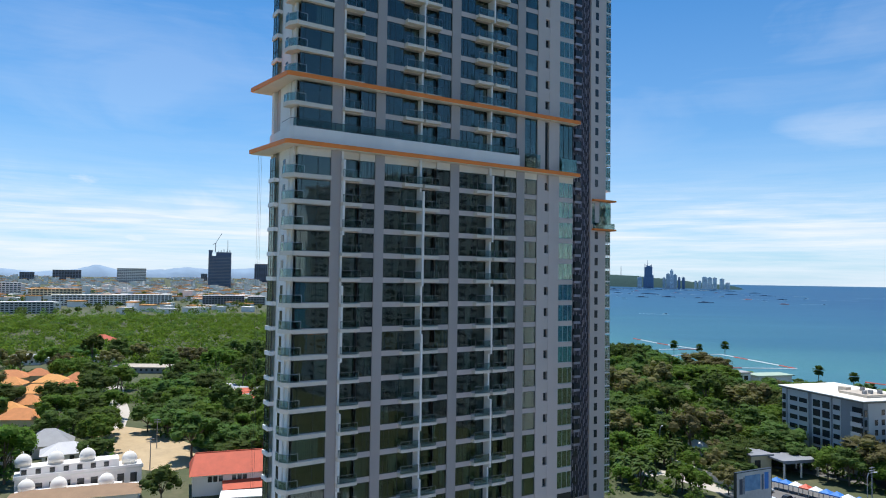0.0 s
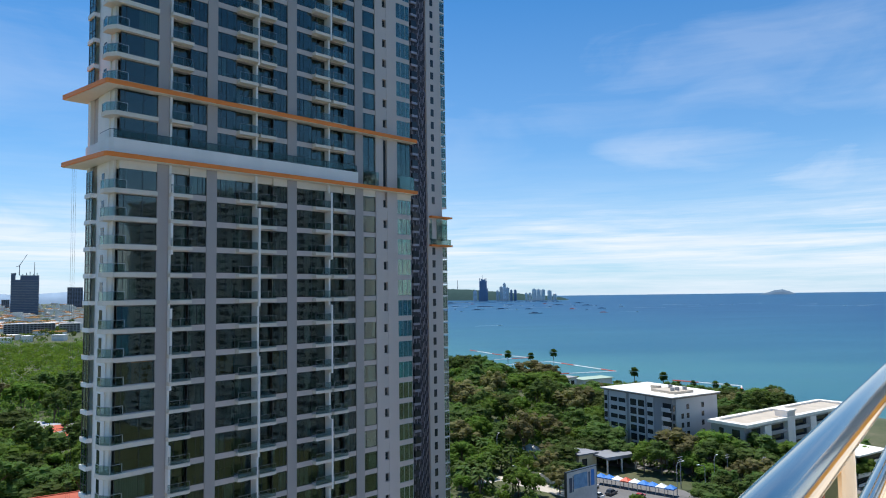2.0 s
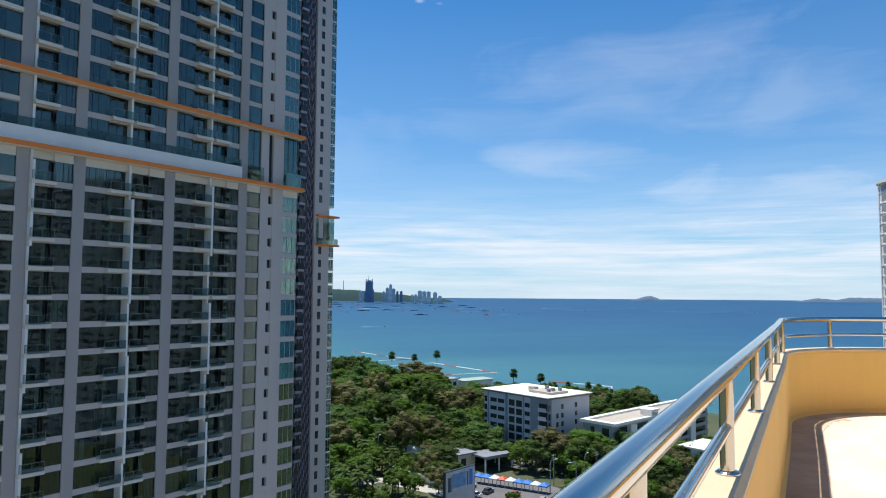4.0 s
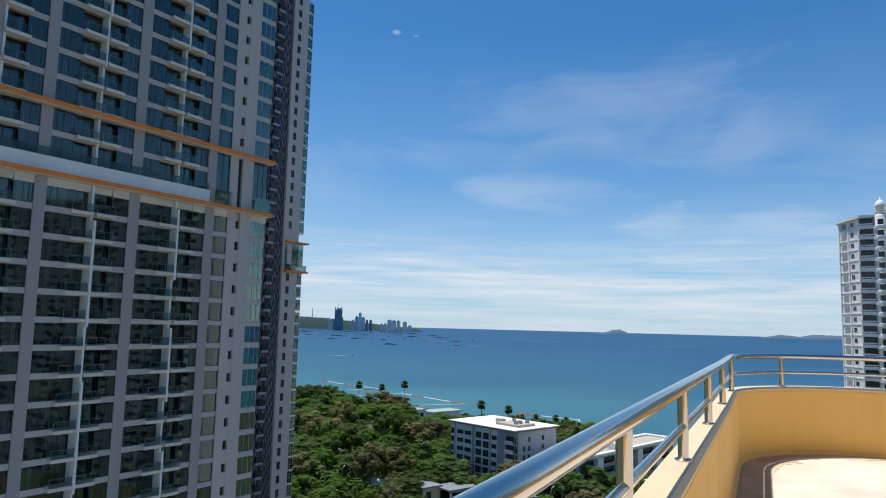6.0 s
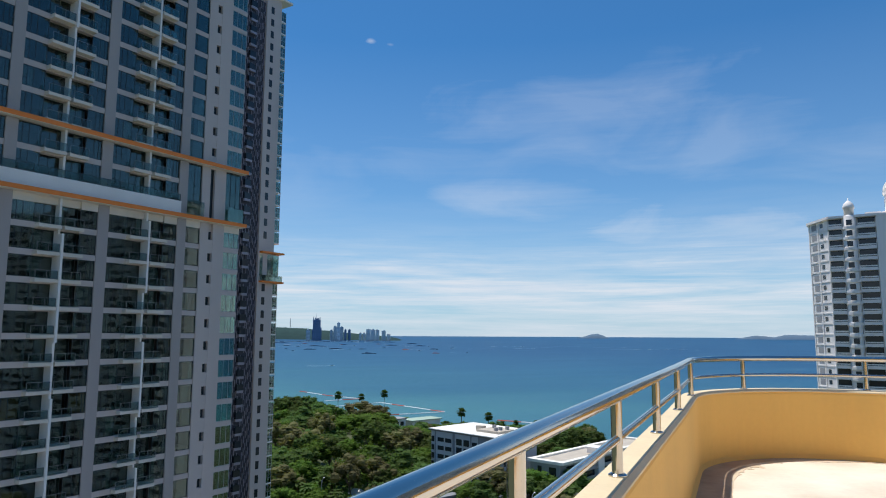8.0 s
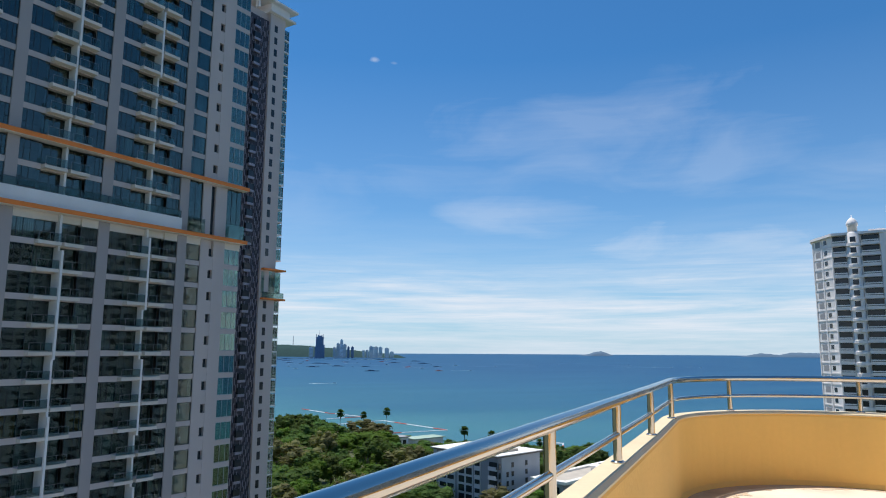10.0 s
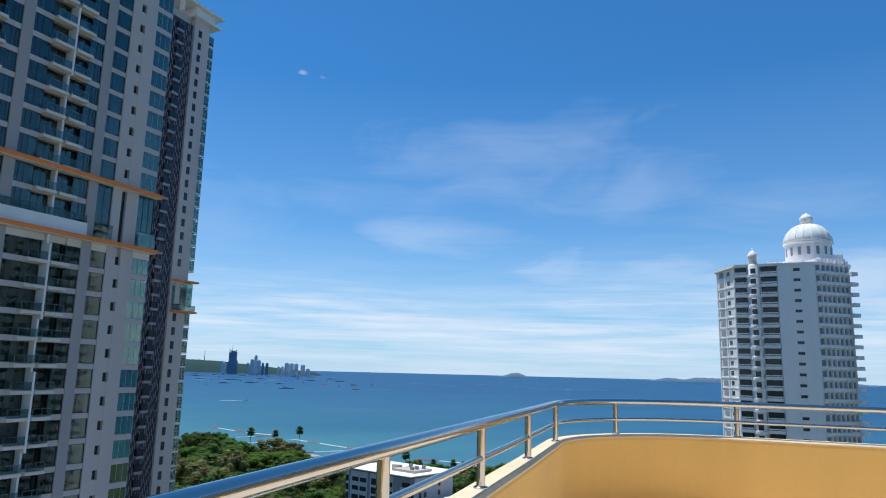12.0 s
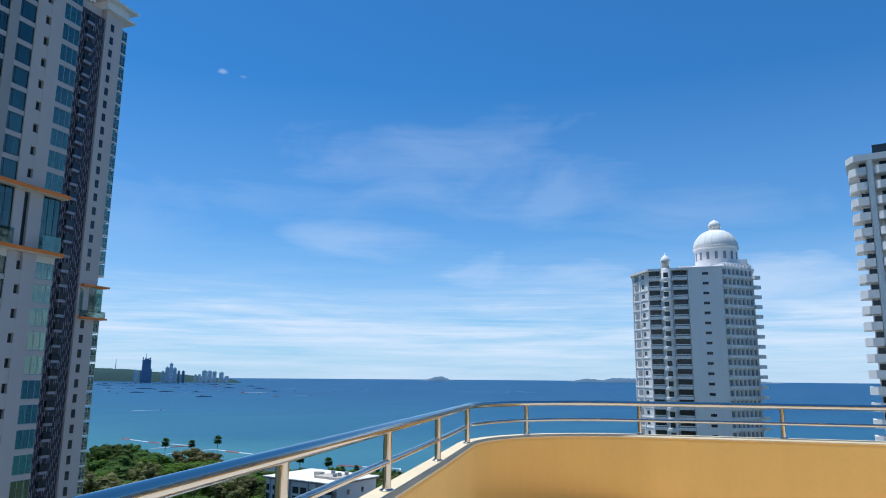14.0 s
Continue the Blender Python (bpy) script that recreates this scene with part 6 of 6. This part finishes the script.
ridge("backdrop_headland", "hazy wooded headland across the bay", M_HILL, [(4, 0.3), (-2, 0.45), (-7.6, 0.42), (-9.5, 0.36), (-11, 0.22), (-12.8, 0.05), (-15.1, -0.16), (-17.0, -0.36), (-17.95, -0.66)], 4250, 3650, 180, -0.72)
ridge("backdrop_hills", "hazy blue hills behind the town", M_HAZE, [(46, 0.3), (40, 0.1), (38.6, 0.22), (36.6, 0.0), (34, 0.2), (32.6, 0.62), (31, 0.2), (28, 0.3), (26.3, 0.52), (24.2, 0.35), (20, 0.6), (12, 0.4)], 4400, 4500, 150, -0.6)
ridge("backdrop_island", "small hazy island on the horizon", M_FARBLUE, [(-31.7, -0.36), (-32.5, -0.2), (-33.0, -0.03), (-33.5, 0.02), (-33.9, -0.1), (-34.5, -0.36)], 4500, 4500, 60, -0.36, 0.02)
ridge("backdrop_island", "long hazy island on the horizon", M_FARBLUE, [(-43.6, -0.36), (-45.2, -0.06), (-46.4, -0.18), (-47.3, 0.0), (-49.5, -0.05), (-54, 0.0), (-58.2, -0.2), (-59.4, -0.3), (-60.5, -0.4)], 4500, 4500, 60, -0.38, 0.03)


def head_tower(az, wide, el, r, mat, label, floors, spire=False):
    base = 58 + r * math.tan(radians(-0.65))
    x, y = polar(az, r)
    top = 58 + r * math.tan(radians(el)) - base
    slab_like = thing("headland_tower", label, "building", "towers on the headland", m=at(x, y, base, az))
    part("wall", Geo().box(-wide / 2, wide / 2, 0, wide, -8, top), mat, slab_like)
    part("roof_house", Geo().box(-wide / 4, wide / 5, 2, wide * 0.7, top, top + top * 0.06), mat, slab_like)
    if spire:
        part("wall", Geo().box(-wide * 0.62, -wide / 2 - 0.1, 4, wide * 0.9, -8, top * 0.55), mat, slab_like)
        part("wall", Geo().box(wide / 2 + 0.1, wide * 0.64, 4, wide * 0.9, -8, top * 0.62), mat, slab_like)
        for x, t in ((-0.42, 0.13), (-0.2, 0.10), (0.24, 0.09), (0.4, 0.12)):
            part("fin", Geo().box(wide * (x - 0.05), wide * (x + 0.05), 1, wide * 0.5, top + 0.1, top * (1 + t)), mat, slab_like)
        part("spire", Geo().tube([(-wide * 0.1, wide * 0.4, top), (-wide * 0.1, wide * 0.4, top * 1.32)], [1.6, 0.5], 5), mat, slab_like)
    h = top / floors
    for i in range(floors):
        part("window_strip", Geo().box(-wide * 0.42, wide * 0.42, -0.6, 0.2, (i + 0.35) * h, (i + 0.62) * h), M_CONC if mat is not M_HEADTOWER else M_FARDARK, slab_like)


head_tower(-10.66, 40, 1.06, 3700, M_HEADTOWER, "tall haze-blue tower with a spired top on the headland", 24, spire=True)
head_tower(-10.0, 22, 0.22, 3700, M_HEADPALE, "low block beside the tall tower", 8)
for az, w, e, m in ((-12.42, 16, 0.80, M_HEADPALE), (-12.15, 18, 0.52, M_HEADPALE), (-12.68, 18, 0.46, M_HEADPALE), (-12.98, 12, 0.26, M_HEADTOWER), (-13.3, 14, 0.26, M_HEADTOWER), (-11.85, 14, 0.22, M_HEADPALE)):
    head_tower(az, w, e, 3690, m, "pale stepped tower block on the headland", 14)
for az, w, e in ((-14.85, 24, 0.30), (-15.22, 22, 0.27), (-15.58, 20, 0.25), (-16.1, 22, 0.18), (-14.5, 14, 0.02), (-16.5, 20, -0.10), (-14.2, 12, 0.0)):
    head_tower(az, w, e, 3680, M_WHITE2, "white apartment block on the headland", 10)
mast_x, mast_y = polar(-8.55, 4300)
solid("radio_mast", Geo().tube([(mast_x, mast_y, 40), (mast_x, mast_y, 143)], [3, 1.2], 5), M_FARDARK, "thin radio mast on the wooded headland", "mast")


# ---- boats, wakes and swimming barriers ----
def boat(az, r, length, mat, label, wake=0.0):
    x, y = polar(az, r)
    b = thing("boat", label, "boat", "boats in the bay", m=at(x, y, rise(r), az + 8))
    w = length * 0.22
    part("hull", Geo().prism([(-length / 2, -w / 2), (length * 0.3, -w / 2), (length / 2, 0), (length * 0.3, w / 2), (-length / 2, w / 2)], -0.4, length * 0.025 + 0.5), mat, b)
    part("cabin", Geo().box(-length * 0.3, length * 0.15, -w * 0.35, w * 0.35, length * 0.025 + 0.5, length * 0.05 + 1.0), M_FARDARK if mat is M_FLOAT_W else mat, b)
    if wake:
        part("wake", Geo().prism([(-length / 2, -w * 0.3), (-length / 2, w * 0.3), (-length / 2 - wake, w * 0.9), (-length / 2 - wake, -w * 0.9)], 0.02, 0.12), M_FOAM, b, "white foam wake")


rb = random.Random(33)
for i in range(34):
    az = rb.uniform(-22, -7.5)
    r = rb.uniform(1900, 3300)
    kind = rb.random()
    if kind < 0.5:
        boat(az, r, rb.uniform(22, 45), M_FARDARK, "dark flat work barge on the bay")
    elif kind < 0.85:
        boat(az, r, rb.uniform(10, 20), M_FLOAT_W, "white tour boat on the bay", rb.choice((0, 0, 60)))
    else:
        boat(az, r, 22, M_FLOAT_R, "red tour boat on the bay")
for az, r, w in ((-12.0, 1250, 40), (-20.5, 2300, 120), (-25.0, 2400, 90), (-37.5, 2500, 130), (-38.8, 2500, 60), (-30, 2700, 80), (-23, 2000, 50), (-18.5, 2900, 140), (-19.8, 2650, 90), (-21.7, 2800, 110), (-27.5, 2750, 120), (-28.4, 2500, 70), (-32.0, 2850, 90), (-35.6, 2700, 110), (-40.2, 2600, 60), (-41.0, 2500, 40), (-16.2, 2500, 70), (-14.8, 2750, 120), (-13.4, 2300, 50)):
    boat(az, r, 9, M_FLOAT_W, "small white speed boat drawing a wake", w)
for i in range(30):
    az = -7.5 - i * 0.32
    boat(az, 3480 - 4 * i, rb.uniform(22, 44), rb.choice((M_FLOAT_W, M_FLOAT_W, M_FLOAT_W, M_FARDARK)), "boat moored off the headland pier")


def barrier(pts, label):
    b = thing("swimming_barrier", label, "float line", "swimming barriers")
    k = 0
    for (x0, y0), (x1, y1) in zip(pts, pts[1:]):
        d = math.hypot(x1 - x0, y1 - y0)
        n = max(1, int(d / 8))
        for i in range(n):
            a, c = i / n, (i + 0.97) / n
            mat = M_FLOAT_R if (k // 2) % 3 == 0 else M_FLOAT_W
            part("float", Geo().tube([(x0 + (x1 - x0) * a, y0 + (y1 - y0) * a, 0.15), (x0 + (x1 - x0) * c, y0 + (y1 - y0) * c, 0.15)], 0.45, 6), mat, b)
            k += 1


barrier([(118, 704), (134, 650), (155, 608), (121, 597)], "red and white float line off the beach")
barrier([(85, 544), (111, 547), (163, 569), (189, 487), (143, 482), (107, 484)], "red and white float line round the swimming area")
barrier([(205, 430), (232, 395), (222, 378)], "red and white float line behind the hotel")
